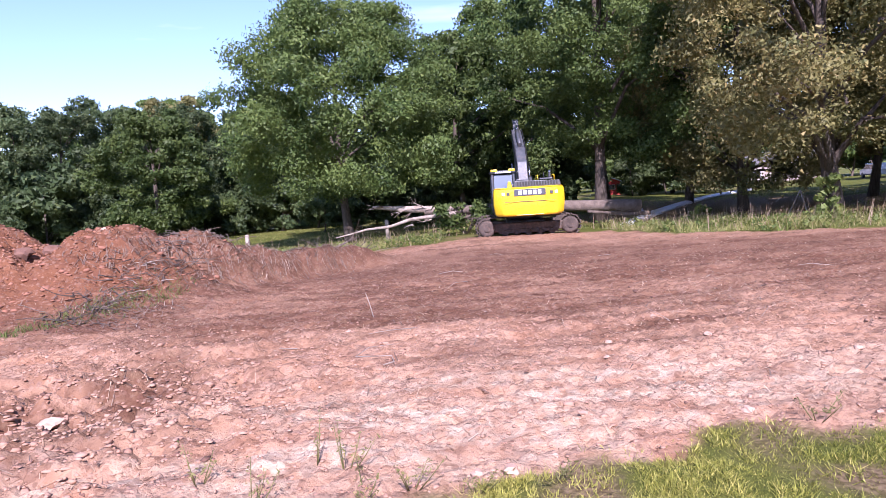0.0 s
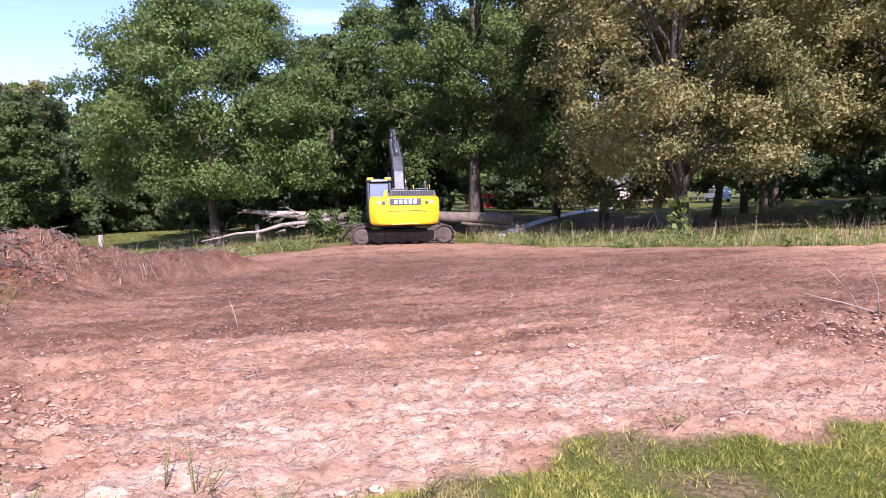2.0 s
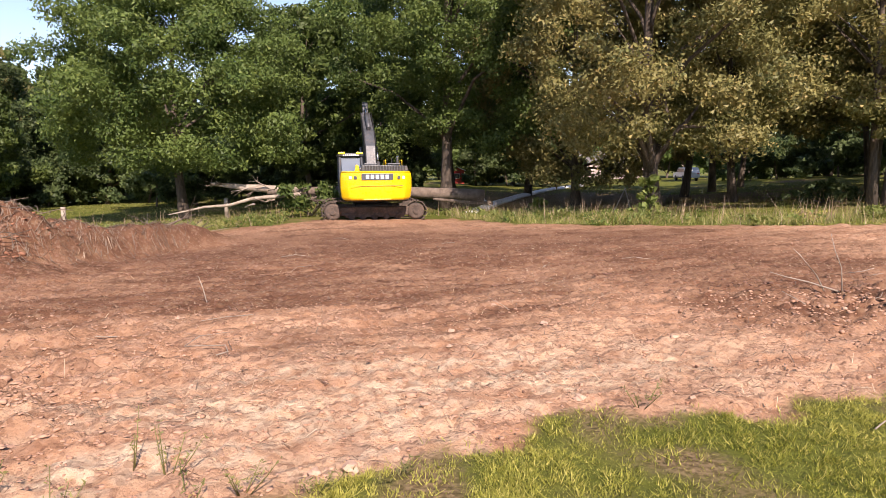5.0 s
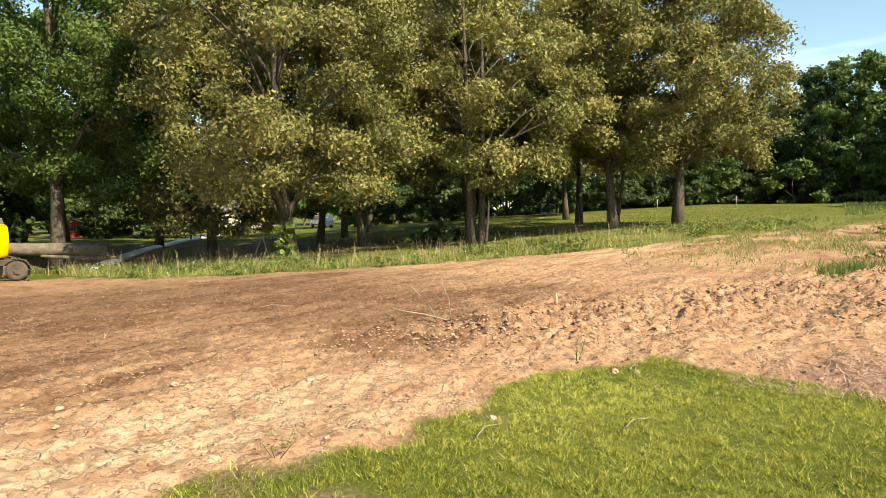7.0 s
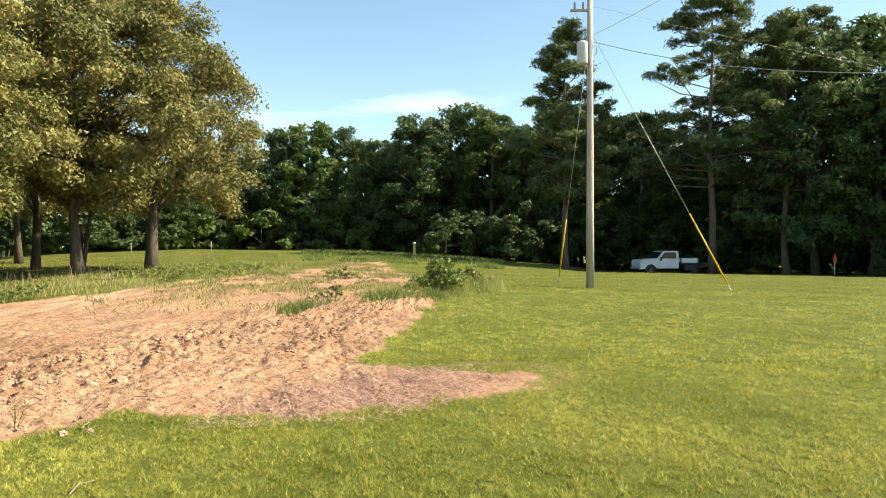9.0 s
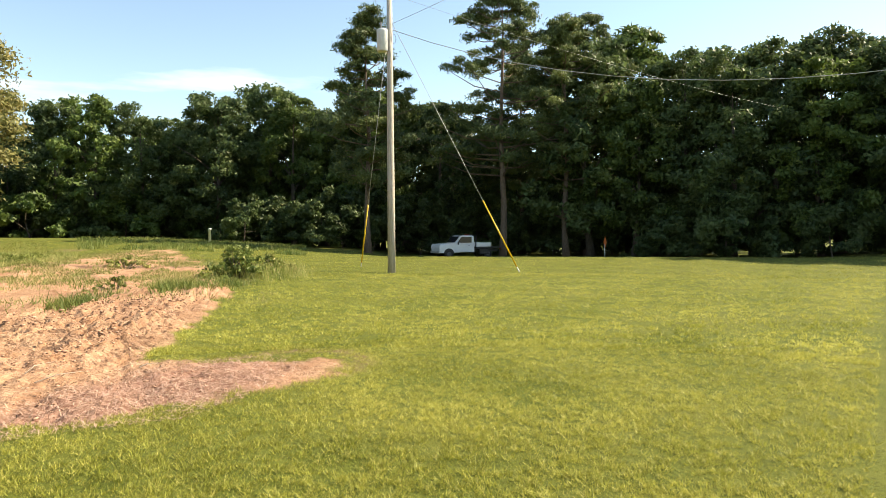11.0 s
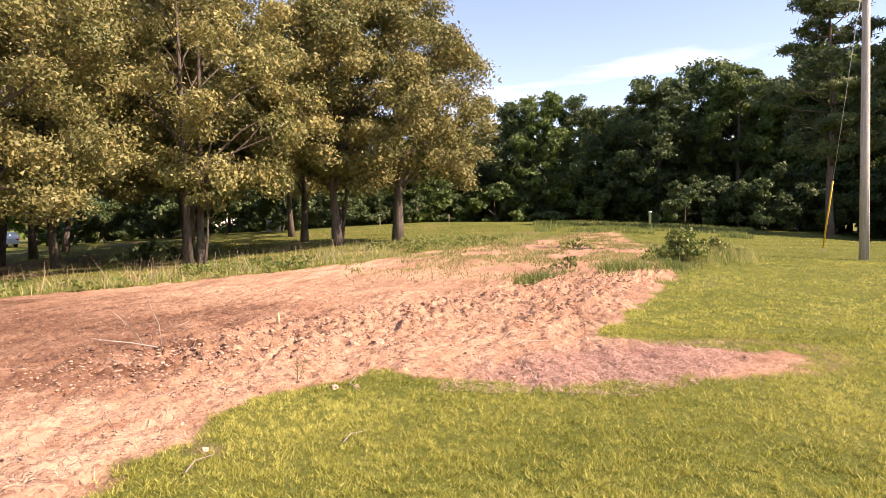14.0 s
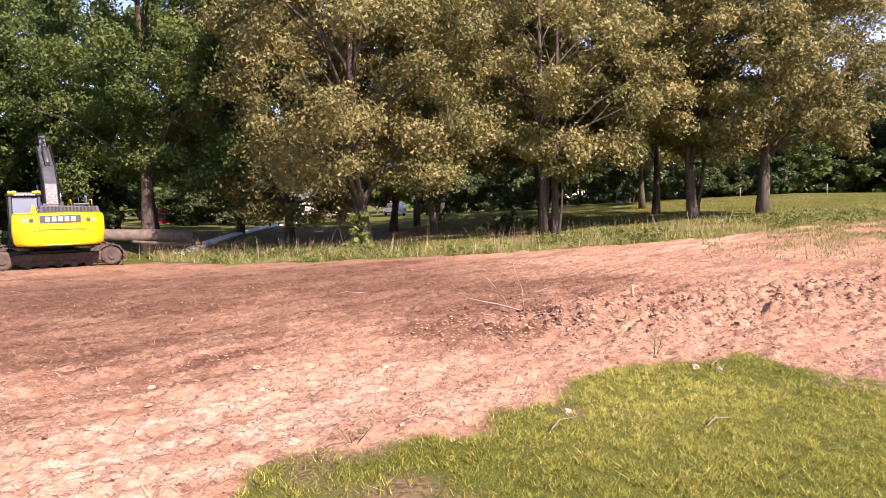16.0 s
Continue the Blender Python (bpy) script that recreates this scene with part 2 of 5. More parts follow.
def prism(bm, outline, axis_lo, axis_hi, axis="x", bev=0.0):
    """An outline in the plane across an axis, drawn out along it. axis x: outline (y, z); y: (x, z)."""
    b = bmesh.new()

    def at(u, v, w):
        return (w, u, v) if axis == "x" else (u, w, v)
    lo = [b.verts.new(at(u, v, axis_lo)) for u, v in outline]
    hi = [b.verts.new(at(u, v, axis_hi)) for u, v in outline]
    k = len(outline)
    b.faces.new(lo)
    b.faces.new(hi[::-1])
    for i in range(k):
        b.faces.new((lo[i], hi[i], hi[(i + 1) % k], lo[(i + 1) % k]))
    bmesh.ops.recalc_face_normals(b, faces=b.faces[:])
    if bev:
        bmesh.ops.bevel(b, geom=b.edges[:], offset=bev, segments=2, profile=0.5, affect="EDGES")
    return join(bm, b)


# ---- the lie of the land ----
def lattice(ix, iy, seed):
    h = (ix.astype(np.int64) * 374761393 + iy.astype(np.int64) * 668265263 + seed * 974634777) & 0xFFFFFFFF
    h = ((h ^ (h >> 13)) * 1274126177) & 0xFFFFFFFF
    return ((h ^ (h >> 16)) & 0xFFFF) / 65535.0


def vnoise(x, y, seed=0):
    ix, iy = np.floor(x), np.floor(y)
    fx, fy = x - ix, y - iy
    fx, fy = fx * fx * (3 - 2 * fx), fy * fy * (3 - 2 * fy)
    a, b = lattice(ix, iy, seed), lattice(ix + 1, iy, seed)
    c, d = lattice(ix, iy + 1, seed), lattice(ix + 1, iy + 1, seed)
    return (a + (b - a) * fx) * (1 - fy) + (c + (d - c) * fx) * fy


def fbm(x, y, octaves=4, seed=0):
    total, amp, norm = 0, 1.0, 0
    for k in range(octaves):
        total = total + amp * vnoise(x, y, seed + k)
        norm += amp
        x, y, amp = x * 2.03 + 7.1, y * 2.03 - 3.7, amp * 0.5
    return total / norm


def smooth(v, lo, hi):
    t = np.clip((v - lo) / (hi - lo), 0, 1)
    return t * t * (3 - 2 * t)


AZ = (-60, -35, -16, -8, 3, 13, 31, 46, 58, 65, 80, 90, 98, 120, 150)
AT30 = (-0.8, -1.0, -1.0, -0.8, -0.5, -0.6, -0.25, 0.05, 0.55, 0.68, 0.5, 0.22, 0.05, 0.05, 0)
AT75 = (-1.2, -1.5, -1.3, -1.2, -1.0, -0.3, -0.45, 0.7, 1.4, 1.75, 1.5, 0.7, 0.05, -0.1, 0)


def land(x, y):
    """Height of the ground without clods."""
    x, y = np.asarray(x, float), np.asarray(y, float)
    d, a = np.hypot(x, y), np.degrees(np.arctan2(x, y))
    h30, h75 = np.interp(a, AZ, AT30), np.interp(a, AZ, AT75)
    t1, t2 = np.clip((d - 5) / 25, 0, 1), smooth(d, 28, 76)
    h = h30 * t1 * t1 * (1.6 - 0.6 * t1) + (h75 - h30) * t2
    h = h - 1.7 * smooth(d, 78, 92) * smooth(a, 30, 48) * (1 - smooth(a, 91, 97))
    h = h - 0.45 * smooth(d, 50, 56) * smooth(a, 95, 100) * (1 - smooth(a, 128, 136))
    # the spoil heap and the bank that runs on from it
    heap = 1.42 * np.exp(-(((x + 6.5) / 1.75) ** 2 + ((y - 13.1) / np.where(y < 13.1, 2.3, 1.7)) ** 2) ** 1.15)
    heap = np.maximum(heap, 1.68 * np.exp(-(((x + 9.6) / 2.9) ** 2 + ((y - 12.6) / np.where(y < 12.6, 2.7, 2.0)) ** 2) ** 1.3))
    bank = (0.62 + 0.35 * (fbm(x * 1.9, y * 1.9, 3, 171) - 0.5)) * np.exp(-((x + 4.6 - 0.62 * (y - 13.4)) / 0.7) ** 4) * smooth(y, 12.2, 13.4) * (1 - smooth(y, 16.0, 18.5))
    return h + heap + bank


FIELD = np.array(((-30, 1), (-12, 1.6), (-3, 2.6), (0.2, 3.4), (1.6, 3.95), (2.7, 4.0), (2.9, 3.65), (3.3, 3.8), (4.5, 4.05), (5.5, 4.1), (6.55, 3.8),
                  (6.45, 2.7), (6.6, 1.6), (7.5, 0.25), (8.05, -0.6), (9.2, -0.5), (9.2, 1.2), (9.9, 1.85), (12.4, 1.7), (18.3, 1.5), (22, 2.2), (30, 3.6),
                  (46, 7.5), (46, 9.5), (27, 10.2), (19.2, 12), (16.6, 14.2), (14, 15.5), (11, 17.6), (9.7, 18.2), (7.2, 21.0), (6.5, 26.3), (0.6, 26.7), (-0.6, 24.4), (-2.4, 24), (-5.7, 25), (-9, 24), (-15, 19), (-30, 17)), float)


def field_in(x, y):
    """How far inside the stripped field a place lies, in metres (outside: below zero)."""
    x, y = np.asarray(x, float), np.asarray(y, float)
    best, inside = np.full(x.shape, 1e9), np.zeros(x.shape, bool)
    for (x0, y0), (x1, y1) in zip(FIELD, np.roll(FIELD, -1, 0)):
        ex, ey = x1 - x0, y1 - y0
        t = np.clip(((x - x0) * ex + (y - y0) * ey) / (ex * ex + ey * ey), 0, 1)
        best = np.minimum(best, np.hypot(x - x0 - t * ex, y - y0 - t * ey))
        cross = ((y0 > y) != (y1 > y)) & (x < (x1 - x0) * (y - y0) / (y1 - y0 + 1e-12) + x0)
        inside ^= cross
    wob = (fbm(x * 1.7, y * 1.7, 4, 31) - 0.5) * np.clip(0.5 + 0.03 * np.hypot(x, y), 0.5, 1.4)
    return np.where(inside, best, -best) + wob


def rough_band(x, y):
    """Where the soil was pushed up in lumps."""
    ridge = np.exp(-((y - 6.6 + 0.30 * (x - 6)) / 1.5) ** 2) * smooth(x, 3.5, 7) * (1 - smooth(x, 20, 24))
    left = np.exp(-(((x + 3.2) / 1.6) ** 2 + ((y - 5.6) / 1.9) ** 2))
    edge = np.exp(-((y - 2.7 + 0.03 * (x - 10)) / 0.55) ** 2) * smooth(x, 8.5, 10.5) * (1 - smooth(x, 20, 23))
    return np.clip(ridge + 0.95 * left + 0.9 * edge, 0, 1)


def relief(x, y, dirt):
    b = rough_band(x, y)
    n1, n2, n3 = fbm(x * 0.9, y * 1.3, 3, 3) - 0.5, fbm(x * 3.1, y * 4.0, 3, 11) - 0.5, fbm(x * 9.0, y * 11.0, 3, 19) - 0.5
    n4 = (fbm(x * 19.0, y * 23.0, 2, 23) - 0.5) * (np.hypot(x, y) < 26)
    crack = np.abs(fbm(x * 2.3, y * 3.4, 3, 41) - 0.5)
    # tracks pressed by the machine, running across
    rut = np.sin((y - 0.12 * x + 0.6 * np.sin(x * 0.35)) * 4.2 + 3 * vnoise(x * 0.3, y * 0.3, 77))
    streak = fbm(x * 0.9 + y * 0.25, (y - 0.22 * x) * 7.0, 3, 141) - 0.5
    soil = 0.10 * n1 + 0.03 * n2 + 0.17 * b * (fbm(x * 6.5, y * 8.0, 3, 173) - 0.5) + (0.055 + 0.12 * b) * n3 + 0.06 * n4 - 0.03 * np.exp(-(crack / 0.016) ** 2) + 0.012 * rut + 0.05 * streak
    soil = soil - 0.16 * np.exp(-(((x + 3.2) / 1.6) ** 2 + ((y - 5.8) / 2.0) ** 2)) * smooth(fbm(x * 1.1, y * 2.0, 3, 149), 0.46, 0.58)
    heap = smooth(land(x, y), 0.15, 0.9) * (x < -3)
    soil = soil + heap * (0.3 * n1 + 0.22 * n2 + 0.16 * n3)
    jag = np.abs(fbm(x * 5.0, y * 6.5, 3, 131) - 0.5)
    soil = soil + (0.012 + 0.07 * b) * np.clip(0.16 - jag, 0, 1) * 4.0 - 0.03 * b + 0.12 * b * smooth(x, 8.5, 10.5) * (y < 4.2)
    lawn = 0.03 * n1 + 0.02 * n2
    return soil * dirt + lawn * (1 - dirt)


def height(x, y):
    x, y = np.asarray(x, float), np.asarray(y, float)
    return land(x, y) + relief(x, y, smooth(field_in(x, y), -0.15, 0.2)) * (1 - smooth(np.hypot(x, y), 40, 60))


def hz(x, y):
    return float(height(np.array([x]), np.array([y]))[0])


def graded(lo, hi, far_lo, far_hi, step):
    mid = list(np.arange(lo, hi, step))
    up, s = [mid[-1]], step
    while up[-1] < far_hi:
        s *= 1.065
        up.append(up[-1] + s)
    dn, s = [mid[0]], step
    while dn[-1] > far_lo:
        s *= 1.065
        dn.append(dn[-1] - s)
    return np.array(dn[:0:-1] + mid + up[1:])


gx, gy = graded(-8.0, 12.5, -1500, 1500, 0.042), graded(1.8, 12.5, -1500, 1500, 0.042)
X, Y = np.meshgrid(gx, gy)
ground_v = np.stack([X.ravel(), Y.ravel(), height(X.ravel(), Y.ravel())], 1)
nx, ny = len(gx), len(gy)
ii = (np.arange(ny - 1)[:, None] * nx + np.arange(nx - 1)[None, :]).ravel()
ground_f = np.stack([ii, ii + 1, ii + nx + 1, ii + nx], 1)


def ground_mat():
    m, n, l, p = node_mat("ground_soil_and_turf")
    pos = n.new("ShaderNodeNewGeometry").outputs["Position"]

    def attr(name):
        a = n.new("ShaderNodeAttribute")
        a.attribute_name = name
        return a.outputs["Fac"]

    def cells(scale, feature, coord):
        v = n.new("ShaderNodeTexVoronoi")
        v.feature = feature
        v.inputs["Scale"].default_value = scale
        l.new(coord, v.inputs["Vector"])
        return v

    def warped(scale, amount):
        t = n.new("ShaderNodeTexNoise")
        t.inputs["Scale"].default_value, t.inputs["Detail"].default_value = scale, 3
        l.new(pos, t.inputs["Vector"])
        v = n.new("ShaderNodeVectorMath")
        v.operation = "MULTIPLY_ADD"
        l.new(t.outputs["Color"], v.inputs[0])
        v.inputs[1].default_value = (amount, amount, amount)
        l.new(pos, v.inputs[2])
        return v.outputs[0]
    warp = warped(6.0, 0.10)
    big, mid = noise_node(n, l, 0.5, 4, 0.55, pos), noise_node(n, l, 2.2, 4, 0.55, pos)
    soft, fine = noise_node(n, l, 8.0, 2, 0.5, pos), noise_node(n, l, 24.0, 2, 0.5, pos)
    plate = cells(9.0, "F1", warp)
    crumb = cells(27.0, "F1", warp)
    crack = cells(9.0, "DISTANCE_TO_EDGE", warp).outputs["Distance"]
    clay = mixc(n, l, span(n, l, mid, 0.36, 0.62), (0.3725, 0.1963, 0.1118), (0.46, 0.287, 0.187))
    clay = mixc(n, l, span(n, l, big, 0.42, 0.66, 0, 0.6), clay, (0.48, 0.304, 0.19))
    clay = mixc(n, l, span(n, l, soft, 0.54, 0.68, 0, 0.6), clay, (0.2807, 0.1423, 0.08045))
    pale = mixc(n, l, span(n, l, soft, 0.38, 0.6), (0.5107, 0.3295, 0.2049), (0.6505, 0.5358, 0.3841))
    clay = mixc(n, l, attr("pale"), clay, pale)
    loam = mixc(n, l, span(n, l, mid, 0.35, 0.65), (0.1011, 0.04671, 0.02661), (0.1818, 0.09359, 0.05502))
    loam = mixc(n, l, span(n, l, soft, 0.52, 0.66, 0, 0.6), loam, (0.2225, 0.138, 0.08177))
    soil = mixc(n, l, attr("loam"), clay, loam)
    thatch = mixc(n, l, span(n, l, fine, 0.35, 0.65), (0.25, 0.125, 0.09), (0.36, 0.215, 0.16))
    soil = mixc(n, l, attr("thatch"), soil, thatch)
    heap = mixc(n, l, span(n, l, mid, 0.35, 0.65), (0.1477, 0.06071, 0.02884), (0.2134, 0.09629, 0.04945))
    soil = mixc(n, l, attr("heap"), soil, heap)
    # each plate and crumb of crust has its own tint, broken by cracks drawn dark
    sep = n.new("ShaderNodeSeparateColor")
    l.new(plate.outputs["Color"], sep.inputs[0])
    soil = mixc(n, l, span(n, l, sep.outputs[0], 0.55, 1.0, 0, 0.38), soil, (0.1537, 0.06936, 0.04297))
    sep2 = n.new("ShaderNodeSeparateColor")
    l.new(crumb.outputs["Color"], sep2.inputs[0])
    soil = mixc(n, l, span(n, l, sep2.outputs[0], 0.7, 1.0, 0, 0.5), soil, (0.1253, 0.05481, 0.03478))
    soil = mixc(n, l, span(n, l, sep2.outputs[1], 0.75, 1.0, 0, 0.35), soil, (0.372, 0.253, 0.1881))
    # dark crack lines: the shade inside the crevices is put into the soil colour
    gap = n.new("ShaderNodeMath")
    gap.operation = "MULTIPLY"
    l.new(span(n, l, crack, 0.0, 0.05, 1, 0), gap.inputs[0])
    l.new(span(n, l, mid, 0.52, 0.62, 0, 0.6), gap.inputs[1])
    soil = mixc(n, l, gap.outputs[0], soil, (0.102, 0.04352, 0.0264))
    turf = mixc(n, l, span(n, l, mid, 0.35, 0.65), (0.07273, 0.09149, 0.01341), (0.1153, 0.1295, 0.02232))
    turf = mixc(n, l, span(n, l, big, 0.4, 0.66, 0, 0.55), turf, (0.1573, 0.1532, 0.03348))
    turf = mixc(n, l, span(n, l, fine, 0.5, 0.7, 0, 0.6), turf, (0.03636, 0.04426, 0.01008))
    turf = mixc(n, l, attr("litter"), turf, mixc(n, l, span(n, l, fine, 0.4, 0.6), (0.12, 0.075, 0.042), (0.27, 0.185, 0.11)))
    l.new(mixc(n, l, attr("soil"), turf, soil), p.inputs["Base Color"])
    p.inputs["Roughness"].default_value = 0.95
    p.inputs["Specular IOR Level"].default_value = 0.15
    rough = noise_node(n, l, 26.0, 6, 0.72, pos)
    up = n.new("ShaderNodeMath")
    up.operation = "MULTIPLY_ADD"
    l.new(span(n, l, crumb.outputs["Distance"], 0.0, 0.7, 0, -0.8), up.inputs[0])
    l.new(span(n, l, noise_node(n, l, 1.3, 3, 0.6, pos), 0.4, 0.6, 0.25, 1.0), up.inputs[1])
    l.new(span(n, l, rough, 0.25, 0.75, 0, 1.0), up.inputs[2])
    up2 = n.new("ShaderNodeMath")
    up2.operation = "SUBTRACT"
    l.new(up.outputs[0], up2.inputs[0])
    l.new(gap.outputs[0], up2.inputs[1])
    bump(n, l, p, up2.outputs[0], 0.7, 0.02)
    return m


ground = mesh_np("ground", ground_v, ground_f, ground_mat(), None, smooth=False)
tagged(ground, "stripped reddish clay field, mown lawn and rough turf", "ground", kind="structure")
fx, fy = X.ravel(), Y.ravel()
inn, dist0, azim = field_in(fx, fy), np.hypot(fx, fy), np.degrees(np.arctan2(fx, fy))
wobble = fbm(fx * 0.6, fy * 0.6, 4, 51) - 0.5
far_edge = 22.0 - 0.4 * np.clip(fx - 3, 0, 30)
loam = smooth(fy + 0.12 * fx - 7.7 + 5.0 * wobble, -1.3, 1.6) * (1 - 0.75 * smooth(fy - far_edge + 3.0 * wobble, -4.5, -0.5)) * (1 - smooth(fx + 3 * wobble, 8.5, 13))
loam = np.clip(loam * (0.75 + 0.9 * wobble) + 0.55 * smooth(fbm(fx * 0.9, fy * 2.2, 4, 61), 0.56, 0.72) * smooth(fy, 4.5, 7) * (1 - smooth(fx, 8, 13)), 0, 1)
pale = np.exp(-(((fx - 1.2) / 2.6) ** 2 + ((fy - 5.0) / 1.1) ** 2)) * 0.7 + 0.6 * np.exp(-(((fx + 1.6) / 1.8) ** 2 + ((fy - 4.0) / 0.9) ** 2)) + 0.5 * np.exp(-(((fx - 18) / 5) ** 2 + ((fy - 11.4) / 0.9) ** 2))
pale = np.clip(pale * smooth(fbm(fx * 1.6, fy * 3.5, 4, 71), 0.34, 0.60), 0, 1)
thatch = np.clip(np.exp(-((((fx - 7.6) / 1.9) ** 2 + ((fy - 1.3 + 0.45 * (fx - 7.6)) / 1.1) ** 2) ** 2)) * 1.3, 0, 1)
heap_a = smooth(land(fx, fy), -0.15, 0.35) * (fx < -4.7) * (fy > 8) * (fy < 22)
heap_a = np.maximum(heap_a, np.exp(-((fx + 3.3) / 1.2) ** 2 - ((fy - 23.0) / 0.9) ** 2))
tracks = smooth(fbm(fx * 0.5 + fy * 0.15, (fy - 0.22 * fx) * 3.4, 4, 143), 0.53, 0.68) * smooth(fy - 0.1 * fx, 3.6, 5.5) * (1 - smooth(fx, 8, 13))
# near left: dark soil patches, with the shade of the hollows in their colour
left_a = np.exp(-(((fx + 3.2) / 1.5) ** 2 + ((fy - 5.9) / 1.9) ** 2)) * smooth(fbm(fx * 1.3, fy * 2.4, 4, 147), 0.38, 0.52)
# the last term darkens broken patches on the right part
loam = np.clip(np.maximum(loam, 0.95 * left_a) + 0.4 * tracks + 0.4 * smooth(fbm(fx * 0.8, fy * 2.0, 4, 161), 0.5, 0.66) * smooth(fx, 7, 11), 0, 1)
bank_a = np.exp(-((fx + 4.6 - 0.62 * (fy - 13.4)) / 0.9) ** 2) * smooth(fy, 11.8, 13.2) * (1 - smooth(fy, 17.0, 19.0))
bank_a = np.minimum(1, 1.6 * bank_a)
loam, heap_a = np.maximum(loam, bank_a), heap_a * (1 - 0.9 * bank_a)
under = np.exp(-(((fx - 16.5) / 8) ** 2 + ((fy - 37) / 8) ** 2))
litter = 0.85 * smooth(fbm(fx * 0.25, fy * 0.25, 4, 81) + 1.0 * under - 0.25 * (fy < 12), 0.62, 0.8) + 0.8 * smooth(fbm(fx * 0.9, fy * 0.9, 3, 85), 0.52, 0.66) * (dist0 < 14) * (1 - smooth(azim, 46, 58))
for (ax, ay), (bx, by) in (((9.4, 0.9), (9.9, 0.0)), ((9.9, 0.0), (9.7, -0.8)), ((9.7, -0.8), (9.1, -1.1)), ((9.1, -1.1), (8.3, -0.8))):
    ta = np.clip(((fx - ax) * (bx - ax) + (fy - ay) * (by - ay)) / ((bx - ax) ** 2 + (by - ay) ** 2), 0, 1)
    litter = np.maximum(litter, 0.9 * np.exp(-(np.hypot(fx - ax - ta * (bx - ax), fy - ay - ta * (by - ay)) / 0.13) ** 2))
for name, vals in (("soil", smooth(inn, -0.10, 0.16)), ("loam", loam), ("pale", pale), ("thatch", thatch), ("heap", heap_a), ("litter", np.clip(litter, 0, 1))):
    at = ground.data.attributes.new(name, "FLOAT", "POINT")
    at.data.foreach_set("value", np.ascontiguousarray(vals, dtype=np.float32))


# ---- trees ----
def leaves(rng, centres, radii, per, size, flat=0.65, up=0.35, long=1.6):
    """Pointed leaves on the shells of clumps. Returns verts and faces."""
    cs = np.repeat(np.arange(len(centres)), per)
    n = len(cs)
    d = rng.normal(size=(n, 3))
    d[:, 2] += up
    d /= np.linalg.norm(d, axis=1)[:, None]
    r = radii[cs] * rng.uniform(0.35, 1.0, n) ** 0.6 * (1 + 0.25 * rng.normal(size=n))
    c = centres[cs] + d * r[:, None] * np.array((1, 1, flat))
    nrm = d + rng.normal(size=(n, 3)) * 0.75
    nrm /= np.linalg.norm(nrm, axis=1)[:, None]
    a = np.cross(nrm, rng.normal(size=(n, 3)))
    a /= np.linalg.norm(a, axis=1)[:, None]
    b = np.cross(nrm, a)
    s = size * rng.uniform(0.6, 1.35, n)[:, None]
    v = np.stack([c - a * s * long * 0.45 - b * s * 0.42, c - a * s * long * 0.3 + b * s * 0.5, c + a * s * long * 0.6], 1).reshape(-1, 3)
    return v, np.arange(3 * n).reshape(n, 3)


def crown_clumps(rng, h0, h1, w, count, low=0.35):
    """Clump centres in a full, lumpy crown between two heights: lobes first, then sprays of leaves over each lobe."""
    out, rad = [], []
    ph = rng.uniform(0, 6.28, 6)
    lobes = max(6, count // 4)
    for i in range(lobes):
        t = ((i * 0.7549 + rng.uniform(0, 0.12)) % 1.0) ** 0.9
        prof = math.sin(math.pi * min(0.93, low * 0.55 + t * (1 - low * 0.5))) ** 0.6
        th = i * 2.39996 + rng.uniform(-0.35, 0.35)
        lump = 1 + 0.10 * math.sin(2 * th + ph[0] + 4 * t) + 0.08 * math.sin(3 * th + ph[1] - 7 * t) + 0.05 * math.sin(5 * th + ph[2])
        rr = w / 2 * prof * lump * (rng.uniform(0.72, 0.98) if i % 3 else math.sqrt(rng.uniform(0.02, 0.6)))
        lobe = np.array((rr * math.cos(th), rr * math.sin(th), h0 + (h1 - h0) * t))
        away = np.array((math.cos(th), math.sin(th), 0.9 * (t - 0.3)))
        size = w * rng.uniform(0.05, 0.10)
        for _ in range(4):
            d = rng.normal(size=3) + 0.5 * away
            d /= np.linalg.norm(d)
            out.append(lobe + d * size * rng.uniform(0.5, 1.05) * (1, 1, 0.8))
            rad.append(w * rng.uniform(0.045, 0.085))
    return np.array(out), np.array(rad)


